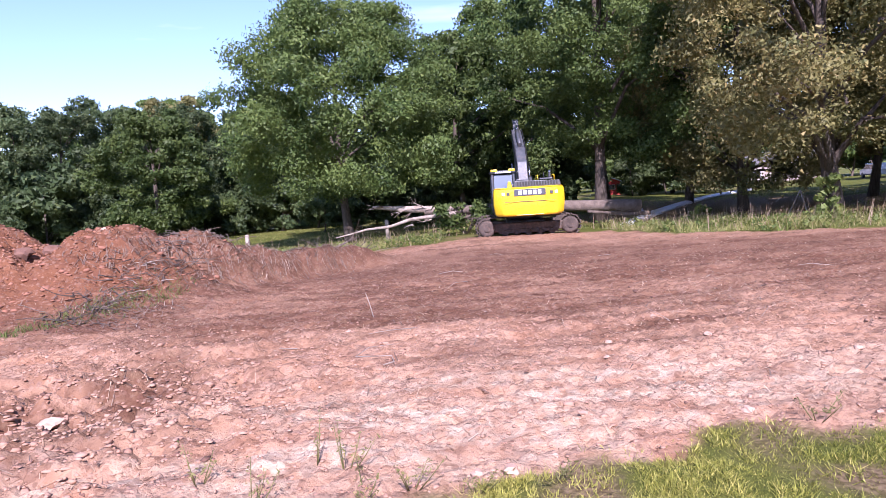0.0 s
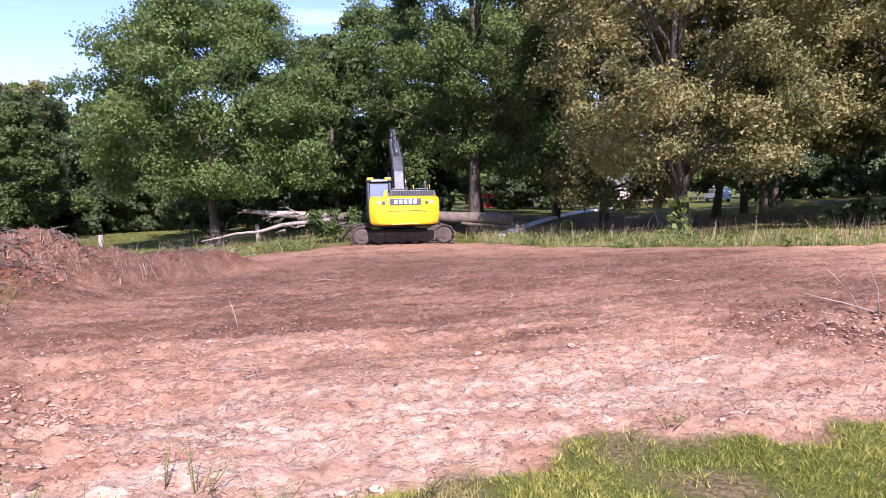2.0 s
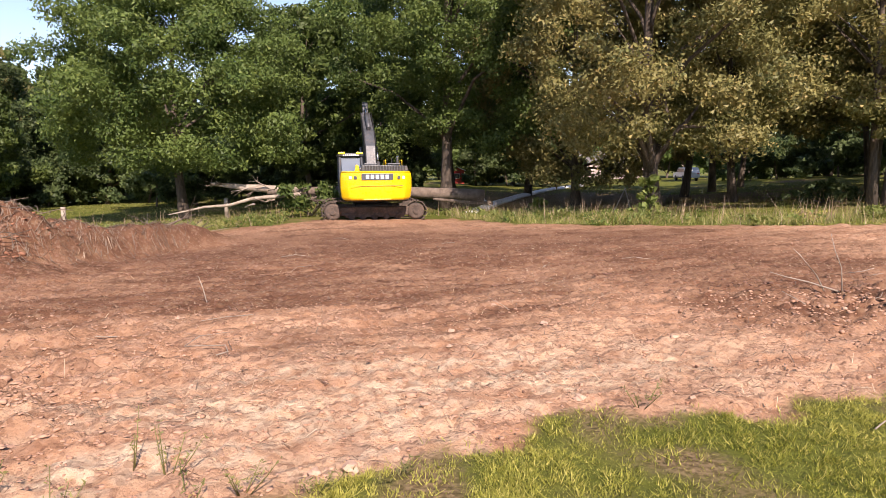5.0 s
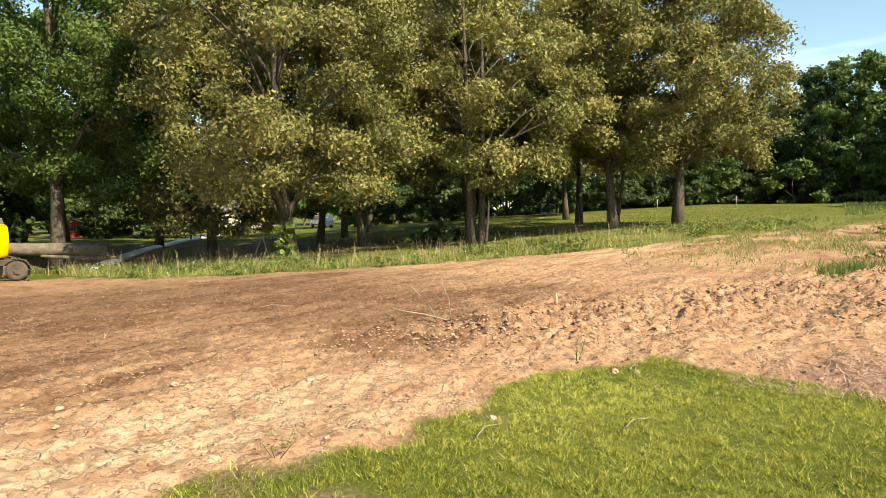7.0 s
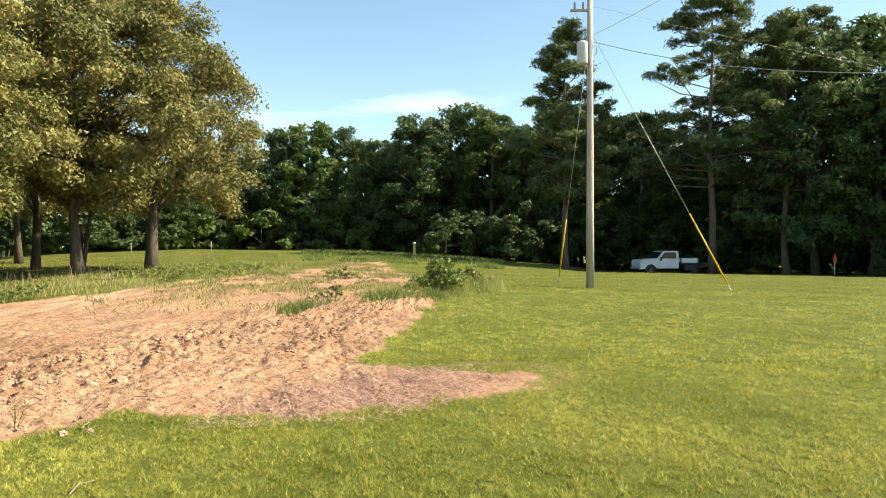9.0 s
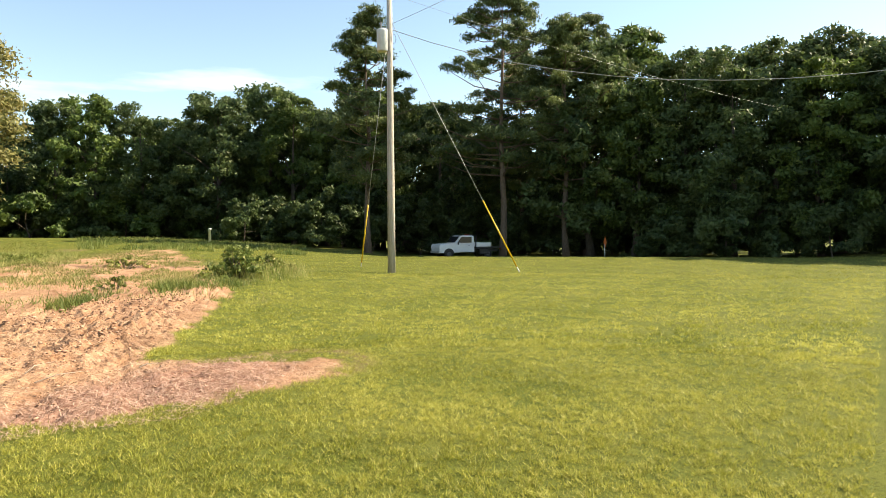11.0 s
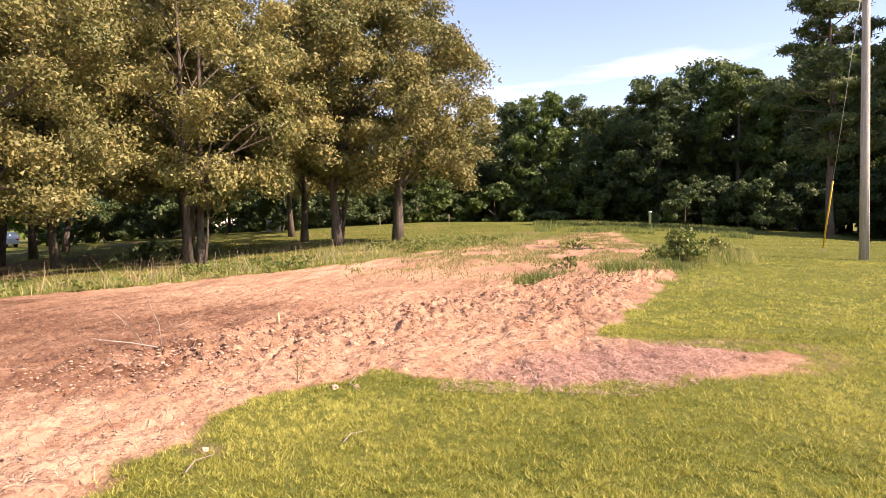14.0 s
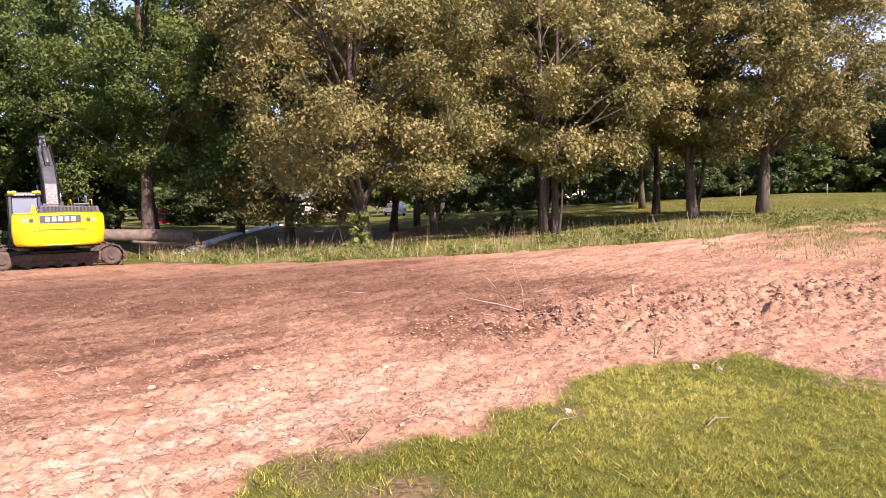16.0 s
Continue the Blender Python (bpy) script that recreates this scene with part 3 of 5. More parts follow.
def wood(rng, trunk_r, h, clumps, crown0, twin=False, lean=0.0, limbs=9, seg=9):
    """Trunk with flare and limbs that reach out to clumps."""
    bm = bmesh.new()
    stems = [(-0.28, 0.05), (0.3, -0.05)] if twin else [(0, 0)]
    fork = []
    for sx, sy in stems:
        pts, rad = [], []
        kx, ky = rng.uniform(-0.5, 0.5), rng.uniform(-0.5, 0.5)
        for k in range(9):
            t = k / 8
            pts.append((sx * (1 + 1.6 * t) + lean * t * h * 0.5 + kx * math.sin(t * 3), sy + ky * math.sin(t * 2.6), -0.25 + t * h * 0.86))
            rad.append(trunk_r * (0.75 if twin else 1) * ((1.45 if k == 0 else 1.08 if k == 1 else 1) * (1 - t) ** 0.75 + 0.06))
        tube(bm, pts, rad, seg, wob=0.06, rng=random.Random(int(rng.integers(1e6))))
        fork.append((pts, rad))
    order = np.argsort(rng.uniform(size=len(clumps)))[:limbs]
    for j in order:
        c = clumps[j]
        pts, rad = fork[int(rng.integers(len(fork)))]
        k = int(np.clip(np.searchsorted([p[2] for p in pts], max(crown0 * 0.8, c[2] - 0.28 * h)), 1, 7))
        p0 = np.array(pts[k])
        mid = (p0 * 0.5 + c * 0.5) + np.array((0, 0, 0.04 * h)) + rng.normal(size=3) * 0.25
        q = p0 * 0.8 + mid * 0.2 + np.array((0, 0, 0.02 * h))
        r0 = rad[k] * 0.5
        tube(bm, [p0, q, mid, mid * 0.45 + c * 0.55, c], [r0, r0 * 0.85, r0 * 0.6, r0 * 0.4, 0.02], 6)
    return bm


def broadleaf(name, seed, h, w, crown0, trunk_r, count, per, size, leaf, bark, twin=False, low=0.35, limbs=9, lift=None):
    rng = np.random.default_rng(seed)
    root = thing(name, Matrix(), "", "tree")
    cl, rad = crown_clumps(rng, crown0 + 0.08 * w, h - 0.06 * w, w * 0.86, int(count * 2.4), low=low)
    if lift:  # the side towards the field is browsed and broken up to this height
        k = (cl[:, 1] > -0.8) | (cl[:, 0] > -1.2) | (cl[:, 2] > lift)
        cl, rad = cl[k], rad[k]
    part("trunk", wood(rng, trunk_r, h, cl, crown0, twin, limbs=limbs), bark, root)
    v, f = leaves(rng, cl, rad, int(per * 0.48), size)
    mesh_np("crown", v, f, leaf, root)
    return root


def pine(name, seed, h, w, bare, trunk_r, leaf=None):
    rng = np.random.default_rng(seed)
    root = thing(name, Matrix(), "", "pine tree")
    bm = bmesh.new()
    tube(bm, [(0.12 * math.sin(k), 0.1 * math.cos(k * 1.7), -0.2 + h * k / 10) for k in range(11)], [trunk_r * (1.3 if k == 0 else 1) * (1 - k / 10.6) for k in range(11)], 9)
    cl, rad = [], []
    z = bare
    while z < h - 0.4:
        t = (z - bare) / (h - bare)
        reach = w / 2 * (0.5 + 0.75 * math.sin(math.pi * min(1, 0.25 + 0.75 * t))) * (1 - t ** 3 * 0.75)
        for _ in range(int(rng.integers(2, 5))):
            th, r = rng.uniform(0, 6.28), reach * rng.uniform(0.5, 1.1)
            end = np.array((r * math.cos(th), r * math.sin(th), z + 0.22 * r + rng.uniform(-0.3, 0.4)))
            tube(bm, [(0, 0, z), end * (0.5, 0.5, 0) + (0, 0, z + 0.05 * r), end], [0.07 * (1.2 - t), 0.05, 0.015], 5)
            for q in (1.0, 0.86, 0.7, 0.52):
                cl.append(end * (q, q, 1) + rng.normal(size=3) * (0.4, 0.4, 0.16))
                rad.append(rng.uniform(0.45, 0.85))
        z += rng.uniform(0.45, 0.8)
    part("trunk", bm, PINE_BARK, root)
    v, f = leaves(rng, np.array(cl), np.array(rad), 120, 0.115, flat=0.5, up=0.6, long=3.4)
    mesh_np("crown", v, f, leaf or NEEDLE, root)
    return root


def plant_tree(proto, x, y, label, group="", turn=0.0, size=1.0, z=None):
    m = pose(x, y, hz(x, y) if z is None else z, 0, 0, turn) @ Matrix.Scale(size, 4)
    if proto.name in used:
        made = copy_thing(proto, pose(x, y, hz(x, y), 0, 0, turn))
        made.scale = (size, size, size)
    else:
        used.add(proto.name)
        made = proto
        proto.matrix_basis = m
    return tagged(made, label, group=group)


used = set()
# the row along the old fence
plant_tree(broadleaf("oak_tree", 1, 12.2, 14.0, 1.5, 0.22, 250, 500, 0.098, OAK, BARK), -4.75, 34.0, "broad green oak tree with a low rounded crown", "fence row trees")
plant_tree(broadleaf("oak_tree", 2, 12.0, 11.0, 1.5, 0.18, 120, 240, 0.18, OAK, BARK), 1.6, 43.0, "green oak tree standing behind the fence row", "fence row trees")
plant_tree(broadleaf("oak_tree", 3, 16.5, 12.4, 1.9, 0.27, 250, 480, 0.098, OAK, BARK, limbs=12, lift=6.0), 7.7, 32.6, "tall dark green oak tree with a thick trunk", "fence row trees")
plant_tree(broadleaf("oak_tree", 4, 15.5, 11.5, 0.5, 0.20, 185, 380, 0.115, OLIVE, BARK, limbs=26), 14.3, 31.8, "olive brown oak tree with low hanging foliage", "fence row trees")
plant_tree(broadleaf("oak_tree", 5, 15.5, 12.6, 1.5, 0.26, 250, 470, 0.088, OLIVE, BARK, limbs=30), 13.3, 22.7, "olive brown oak tree with a forked grey trunk", "fence row trees")
plant_tree(broadleaf("oak_tree", 6, 16.0, 12.0, 1.8, 0.17, 150, 260, 0.15, OLIVE, BARK, limbs=22), 20.6, 28.0, "tall olive brown oak tree in the second row", "fence row trees")
plant_tree(broadleaf("oak_tree", 7, 15.0, 12.0, 2.2, 0.20, 165, 400, 0.10, OLIVE, BARK, twin=True, limbs=28), 21.7, 21.0, "olive brown oak tree with twin trunks", "fence row trees")
plant_tree(broadleaf("oak_tree", 8, 13.2, 12.2, 2.0, 0.22, 165, 400, 0.105, OLIVE, BARK, limbs=28), 28.8, 18.4, "golden olive oak tree with a straight trunk", "fence row trees")
plant_tree(broadleaf("oak_tree", 9, 13.2, 12.4, 1.9, 0.25, 185, 420, 0.105, OLIVE, BARK, limbs=30), 31.2, 16.3, "golden olive oak tree at the end of the row", "fence row trees")
plant_tree(broadleaf("oak_tree", 10, 15.0, 12.0, 2.4, 0.22, 150, 220, 0.18, OLIVE, BARK), 27.0, 26.5, "olive oak tree in the second row", "fence row trees")
plant_tree(broadleaf("oak_tree", 13, 14.5, 11.5, 2.2, 0.2, 130, 220, 0.17, OLIVE, BARK), 34.5, 24.5, "olive oak tree in the second row", "fence row trees")
shade = broadleaf("oak_tree", 16, 14.0, 12.0, 2.6, 0.2, 140, 230, 0.16, OAK, BARK)
for k, (tx, ty) in enumerate(((11.0, 44.0), (4.6, 47.0), (16.0, 43.5))):
    plant_tree(shade, tx, ty, "dark green oak tree in the shade behind the row", "fence row trees", 71 * k, 1 + 0.06 * k)
# added trees, mostly hidden: they shade the woods behind and close sky gaps
second = broadleaf("oak_tree", 15, 15.0, 11.5, 3.0, 0.2, 120, 200, 0.17, OLIVE, BARK)
for k, (tx, ty) in enumerate(((33.5, 33.0), (42.0, 31.0), (41.0, 40.0), (50.5, 36.0), (33.0, 44.0), (27.5, 39.5))):
    plant_tree(second, tx, ty, "olive oak tree added behind the fence row for shade", "fence row trees", 57 * k, 0.92 + 0.05 * (k % 3))
plant_tree(broadleaf("oak_tree", 14, 15.5, 11.5, 2.2, 0.2, 130, 220, 0.17, OLIVE, BARK), 22.5, 35.0, "tall olive oak tree in the second row", "fence row trees")
plant_tree(broadleaf("young_tree", 11, 3.9, 2.9, 2.2, 0.07, 26, 120, 0.17, OLIVE, BARK, limbs=6), 21.4, 20.2, "young yellow green tree beneath larger oaks", "fence row trees")
plant_tree(broadleaf("thin_tree", 12, 9.0, 3.6, 3.2, 0.11, 36, 120, 0.22, OLIVE, BARK, limbs=8), 30.2, 19.2, "thin young oak tree with a slim trunk", "fence row trees")

# woodland: a few kinds, repeated
woods = [broadleaf("woodland_tree", 20 + k, 14.0, (10.5, 12.0, 9.6, 11.0)[k], (0.8, 0.5, 1.2, 0.3)[k], 0.22, 130, 150, 0.19, (FOREST, FOREST, OAK, FOREST)[k], BARK, low=0.55, limbs=7) for k in range(4)]
near_shrubs = [broadleaf("undergrowth", 36 + k, 3.4, 5.6, 0.0, 0.05, 60, 130, 0.14, FOREST, BARK, low=0.9, limbs=5) for k in range(2)]
shrubs = [broadleaf("woodland_shrub", 30 + k, 3.6, 6.4, 0.0, 0.06, 40, 90, 0.22, (FOREST, OAK)[k], BARK, low=0.9, limbs=4) for k in range(2)]
rw = random.Random(5)


def belt(az0, az1, step, d0, d1, h0, h1, group):
    a = az0
    while a < az1:
        d = rw.uniform(d0, d1)
        x, y = d * math.sin(radians(a)), d * math.cos(radians(a))
        plant_tree(rw.choice(woods), x, y, "dark green woodland tree in full leaf", group, rw.uniform(0, 360), rw.uniform(h0 * 0.9, h1 * 1.04) / 14.0)
        a += step * rw.uniform(0.75, 1.25)


def thicket(az0, az1, step, d0, d1, group, big=1.0, kinds=None):
    a = az0
    while a < az1:
        d = rw.uniform(d0, d1)
        plant_tree(rw.choice(kinds or shrubs), d * math.sin(radians(a)), d * math.cos(radians(a)), "dense dark green shrub at the edge of the wood", group, rw.uniform(0, 360), rw.uniform(0.9, 1.7) * big)
        a += step * rw.uniform(0.7, 1.3)


belt(-48, -9, 4.2, 56, 62, 9.0, 10.8, "western wood")
belt(-48, 2, 3.6, 68, 76, 11.8, 13.4, "western wood")
belt(-50, 8, 3.4, 84, 96, 13.2, 15.6, "western wood")
belt(-24, -12, 2.6, 77, 83, 11.8, 13.0, "western wood")
thicket(-46, 2, 2.4, 51, 60, "western wood", 1.1, near_shrubs)
thicket(-24, -12, 2.0, 62, 66, "western wood", 1.6)
thicket(-10, 12, 2.8, 44, 51, "western wood", 1.0, near_shrubs)
plant_tree(broadleaf("woodland_tree", 51, 9.4, 9.6, 0.2, 0.2, 150, 260, 0.14, OAK, BARK, low=0.6, limbs=8), -19.4, 46.0, "rounded green tree standing before the wood", "western wood")
plant_tree(broadleaf("woodland_tree", 52, 12.2, 10.0, 2.0, 0.2, 120, 200, 0.17, OLIVE, BARK, low=0.5, limbs=8), -22.5, 59.0, "olive topped tree rising above the wood", "western wood")
belt(0, 13, 3.4, 56, 64, 11.0, 14.0, "northern wood")
belt(15.5, 23.5, 3.0, 66, 76, 10.5, 13.0, "northern wood")
belt(10, 68, 3.6, 114, 124, 15.5, 18.0, "northern wood")
belt(36.5, 68, 3.2, 76, 88, 11.5, 14.0, "northern wood")
thicket(16, 23.5, 2.2, 62, 68, "northern wood", 0.9, near_shrubs)
thicket(36, 66, 2.2, 68, 78, "northern wood", 1.0, near_shrubs)
thicket(6, 23, 2.2, 92, 98, "northern wood", 1.5)
thicket(36, 72, 2.2, 92, 98, "northern wood", 1.5)
thicket(22, 36, 2.0, 112, 118, "northern wood", 1.6)
belt(64, 85, 2.9, 84, 93, 14.0, 16.2, "eastern wood")
belt(65, 86, 3.2, 98, 108, 16.0, 18.2, "eastern wood")
belt(84, 97, 3.0, 78, 85, 17.8, 20.0, "eastern wood")
belt(84, 98, 3.4, 88, 96, 18.0, 20.5, "eastern wood")
belt(96, 104, 2.8, 70, 78, 16.0, 18.5, "eastern wood")
belt(104, 116, 3.0, 72, 80, 12.5, 15.0, "eastern wood")
belt(97, 120, 3.4, 80, 90, 16.0, 19.5, "eastern wood")
thicket(62, 88, 1.5, 80, 87, "eastern wood", 1.1)
thicket(62, 96, 1.7, 95, 100, "eastern wood", 2.0)
thicket(86, 122, 2.0, 68, 74, "eastern wood", 1.2, near_shrubs)
thicket(92, 128, 2.0, 86, 94, "eastern wood", 2.0)
belt(115, 150, 3.8, 58, 66, 17.0, 20.5, "eastern wood")
belt(118, 150, 4.5, 68, 78, 20.0, 24.0, "eastern wood")
thicket(121, 150, 2.8, 57, 61, "eastern wood", 1.1, near_shrubs)
thicket(120, 150, 3.0, 66, 76, "eastern wood", 1.8)
pines = [pine("pine_tree", 41, 21.5, 7.5, 5.5, 0.30), pine("pine_tree", 42, 25.5, 11.5, 7.5, 0.34), pine("pine_tree", 43, 21.5, 9.5, 7.0, 0.30)]
for pr, (px, py), s in zip(pines + pines[:2], ((59.7, -6.5), (59.2, -18.8), (57.3, -24.2), (70.5, -24.5), (63.5, -29.0)), (1, 1, 1, 1.05, 0.95)):
    plant_tree(pr, px, py, "tall pine tree with a bare lower trunk", "pines by the lane", rw.uniform(0, 360), s)


# ---- the excavator ----
def excavator(m):
    ex = thing("excavator", m, "yellow and grey tracked excavator gripping a felled log", "excavator")
    # running gear lies across the view: tracks along local x
    for sy in (-1.05, 1.05):
        def loop(k, off):
            a, r = 1.62, 0.36 + off
            peri = 2 * math.pi * 0.36 + 4 * a
            s = k / 46 * peri
            if s < 2 * a:
                return (-a + s, -r)
            s -= 2 * a
            if s < math.pi * 0.36:
                t = s / 0.36
                return (a + r * math.sin(t), -r * math.cos(t))
            s -= math.pi * 0.36
            if s < 2 * a:
                return (a - s, r)
            t = (s - 2 * a) / 0.36
            return (-a - r * math.sin(t), r * math.cos(t))
        bm = bmesh.new()
        for k in range(46):
            (x0, z0), (x1, z1) = loop(k, 0.05), loop((k + 1) % 46, 0.05)
            mid = ((x0 + x1) / 2, sy, 0.44 + (z0 + z1) / 2)
            ang = math.degrees(math.atan2(z1 - z0, x1 - x0))
            b = bmesh.new()
            box(b, (0, 0, 0), (0.17, 0.6, 0.035), 0.006, seg=1)
            box(b, (0.05, 0, -0.03), (0.03, 0.58, 0.05))
            bmesh.ops.transform(b, matrix=pose(*mid, 0, -ang, 0), verts=b.verts[:])
            join(bm, b)
        track = part("track", bm, MUDDY, ex, "mud-caked steel crawler track")
        bm = bmesh.new()
        box(bm, (0, sy, 0.45), (2.9, 0.34, 0.34), 0.05)
        box(bm, (0, sy - 0.2 * (1 if sy < 0 else -1), 0.30), (2.3, 0.06, 0.16), 0.02)
        part("track_frame", bm, MUDDY, track)
        for k, (x, r, nm) in enumerate(((-1.62, 0.33, "sprocket"), (1.62, 0.33, "idler"), (-0.9, 0.13, "roller"), (-0.45, 0.13, "roller"), (0, 0.13, "roller"), (0.45, 0.13, "roller"), (0.9, 0.13, "roller"))):
            bm = bmesh.new()
            z = 0.44 if r > 0.2 else 0.24
            tube(bm, [(x, sy - 0.26, z), (x, sy - 0.22, z), (x, sy + 0.22, z), (x, sy + 0.26, z)], [r * 0.75, r, r, r * 0.75], 18)
            tube(bm, [(x, sy - 0.31, z), (x, sy + 0.31, z)], [r * 0.35, r * 0.35], 10)
            part(nm, bm, MUDDY, track)
    bm = bmesh.new()
    box(bm, (0, 0, 0.55), (1.5, 1.6, 0.34), 0.06)
    tube(bm, [(0, 0, 0.6), (0, 0, 0.95)], [0.62, 0.62], 28)
    part("turntable", bm, BLACK, ex)
    # upper works: front is +y
    bm = bmesh.new()
    box(bm, (0, -0.2, 1.02), (2.55, 3.5, 0.16), 0.03)
    part("deck", bm, BLACK, ex)
    b = bmesh.new()
    out = [(-1.33, -1.55), (1.33, -1.55), (1.33, -2.15), (1.05, -2.47), (0.55, -2.58), (-0.55, -2.58), (-1.05, -2.47), (-1.33, -2.15)]
    levels = ((0.93, 0.90), (1.0, 0.965), (1.35, 1.0), (1.75, 1.0), (1.93, 0.985), (2.0, 0.95))
    rings = [[b.verts.new((x * k, -1.55 + (y + 1.55) * k, z)) for x, y in out] for z, k in levels]
    for r0, r1 in zip(rings, rings[1:]):
        for k in range(len(out)):
            b.faces.new((r0[k], r0[(k + 1) % 8], r1[(k + 1) % 8], r1[k]))
    b.faces.new(rings[0][::-1])
    b.faces.new(rings[-1])
    bmesh.ops.recalc_face_normals(b, faces=b.faces[:])
    bmesh.ops.bevel(b, geom=b.edges[:], offset=0.05, segments=2, profile=0.5, affect="EDGES")
    cw = part("counterweight", b, YELLOW, ex, "glossy yellow cast counterweight")
    for f in cw.data.polygons:
        f.use_smooth = True
    bm = bmesh.new()
    box(bm, (0, -2.597, 1.80), (1.16, 0.012, 0.24), 0.004, seg=1)
    part("badge_panel", bm, GREY, cw, "dark badge panel")
    for x in (-0.36, -0.18, 0.0, 0.18, 0.36):
        bm = bmesh.new()
        box(bm, (x, -2.606, 1.80), (0.125, 0.008, 0.15), 0.003, seg=1)
        part("badge_bar", bm, STICKER, cw)
    for x in (-0.98, -0.80, 0.80, 0.98):
        bm = bmesh.new()
        box(bm, (x, -2.50 - 0.05 * (abs(x) < 0.9), 1.77), (0.11, 0.03, 0.11), 0.008, rz=14 if x > 0 else -14)
        part("tail_decal", bm, GREY if abs(x) < 0.9 else STICKER, cw)
    bm = bmesh.new()
    box(bm, (0, -2.60, 1.47), (1.9, 0.02, 0.015), 0.003, seg=1)
    part("seam", bm, GREY, cw)
    bm = bmesh.new()
    box(bm, (0.32, -0.95, 1.62), (1.9, 1.25, 1.05), 0.07)
    part("engine_housing", bm, GREY, ex, "dark grey engine housing")
    bm = bmesh.new()
    prism(bm, [(-0.55, 2.0), (1.25, 2.0), (1.2, 2.2), (-0.5, 2.24)], -1.9, -0.75, "y", 0.02)
    hood = part("hood", bm, GREY, ex)
    for k in range(15):
        bm = bmesh.new()
        box(bm, (-0.38 + k * 0.105, -1.91, 2.12), (0.055, 0.02, 0.15), 0.004, seg=1)
        part("louvre", bm, BLACK, hood)
    for x in (-0.15, 0.75):
        bm = bmesh.new()
        box(bm, (x, -1.2, 2.27), (0.5, 0.5, 0.06), 0.02)
        part("access_lid", bm, GREY, hood)
    bm = bmesh.new()
    tube(bm, [(0.93, -1.15, 2.2), (0.93, -1.15, 2.5), (0.93, -1.2, 2.58)], [0.06, 0.06, 0.06], 12)
    part("exhaust", bm, CHROME, ex, "bright exhaust pipe")
    bm = bmesh.new()
    tube(bm, [(0.68, -1.3, 2.2), (0.68, -1.3, 2.52)], [0.012, 0.012], 6)
    part("aerial", bm, BLACK, ex)
    bm = bmesh.new()
    prism(bm, [(-0.80, 1.99), (-0.62, 1.99), (-0.66, 2.22), (-0.76, 2.25)], -2.3, -2.05, "y", 0.02)
    part("lifting_lug", bm, YELLOW, ex)
    for x0 in (0.55, 1.2):
        bm = bmesh.new()
        tube(bm, [(x0, -0.35, 1.6), (x0, -0.35, 2.42), (x0, 0.5, 2.42), (x0, 0.5, 1.6)], [0.02] * 4, 8)
        part("handrail", bm, YELLOW, ex)
    # side boxes
    bm = bmesh.new()
    box(bm, (1.0, 0.75, 1.45), (0.5, 1.4, 0.7), 0.06)
    part("fuel_tank", bm, GREY, ex)
    bm = bmesh.new()
    box(bm, (-1.02, -1.0, 1.55), (0.5, 1.05, 0.85), 0.06)
    part("side_cover", bm, GREY, ex)
    # cab at the left
    cabm = bmesh.new()
    for (x, y) in ((-1.27, -0.35), (-0.42, -0.35), (-1.27, 1.2), (-0.42, 1.2)):
        box(cabm, (x, y, 1.85), (0.09, 0.09, 1.5), 0.02)
    box(cabm, (-0.845, 0.42, 1.22), (0.94, 1.65, 0.25), 0.04)
    box(cabm, (-0.845, -0.36, 1.55), (0.88, 0.06, 0.7), 0.02)
    cab = part("cab", cabm, GREY, ex, "dark grey operator cab")
    bm = bmesh.new()
    box(bm, (-0.845, 0.42, 2.62), (1.02, 1.75, 0.1), 0.04)
    part("cab_roof", bm, GREY, cab)
    bm = bmesh.new()
    box(bm, (-0.845, -0.43, 2.64), (1.0, 0.1, 0.1), 0.03)
    part("roof_visor", bm, GREY, cab, "dark strip on the cab roof")
    for x in (-1.2, -0.5):
        bm = bmesh.new()
        box(bm, (x, -0.46, 2.70), (0.26, 0.12, 0.09), 0.02)
        part("work_lamp", bm, YELLOW, cab, "yellow lamp housing")
    for k in range(8):
        bm = bmesh.new()
        box(bm, (-1.12 + 0.08 * k, -0.485, 2.62), (0.055, 0.01, 0.06), 0.002, seg=1)
        part("letter_bar", bm, STICKER, cab)
    for c, s in (((-0.845, -0.35, 2.2), (0.72, 0.012, 0.62)), ((-1.28, 0.42, 2.02), (0.012, 1.4, 0.95)), ((-0.41, 0.42, 2.02), (0.012, 1.4, 0.95)), ((-0.845, 1.21, 2.0), (0.72, 0.012, 1.1))):
        bm = bmesh.new()
        box(bm, c, s)
        part("window_pane", bm, CABGLASS, cab)
    # boom, stick and bucket
    bm = bmesh.new()
    prism(bm, [(0.7, 1.35), (1.0, 1.1), (2.6, 2.95), (4.1, 4.15), (4.3, 4.45), (4.0, 4.6), (2.1, 3.7), (1.4, 3.05)], -0.12, 0.30, "x", 0.03)
    boom = part("boom", bm, GREY, ex, "dark grey bent boom")
    for x in (-0.27, 0.45):
        bm = bmesh.new()
        tube(bm, [(x, 1.25, 1.2), (x, 1.95, 2.35)], [0.085, 0.085], 12)
        part("lift_cylinder", bm, GREY, boom)
        bm = bmesh.new()
        tube(bm, [(x, 1.95, 2.35), (x, 2.35, 3.0)], [0.05, 0.05], 10)
        part("lift_rod", bm, CHROME, boom)
    bm = bmesh.new()
    tube(bm, [(0.09, 2.1, 3.8), (0.09, 3.3, 4.5)], [0.09, 0.09], 12)
    part("stick_cylinder", bm, GREY, boom)
    bm = bmesh.new()
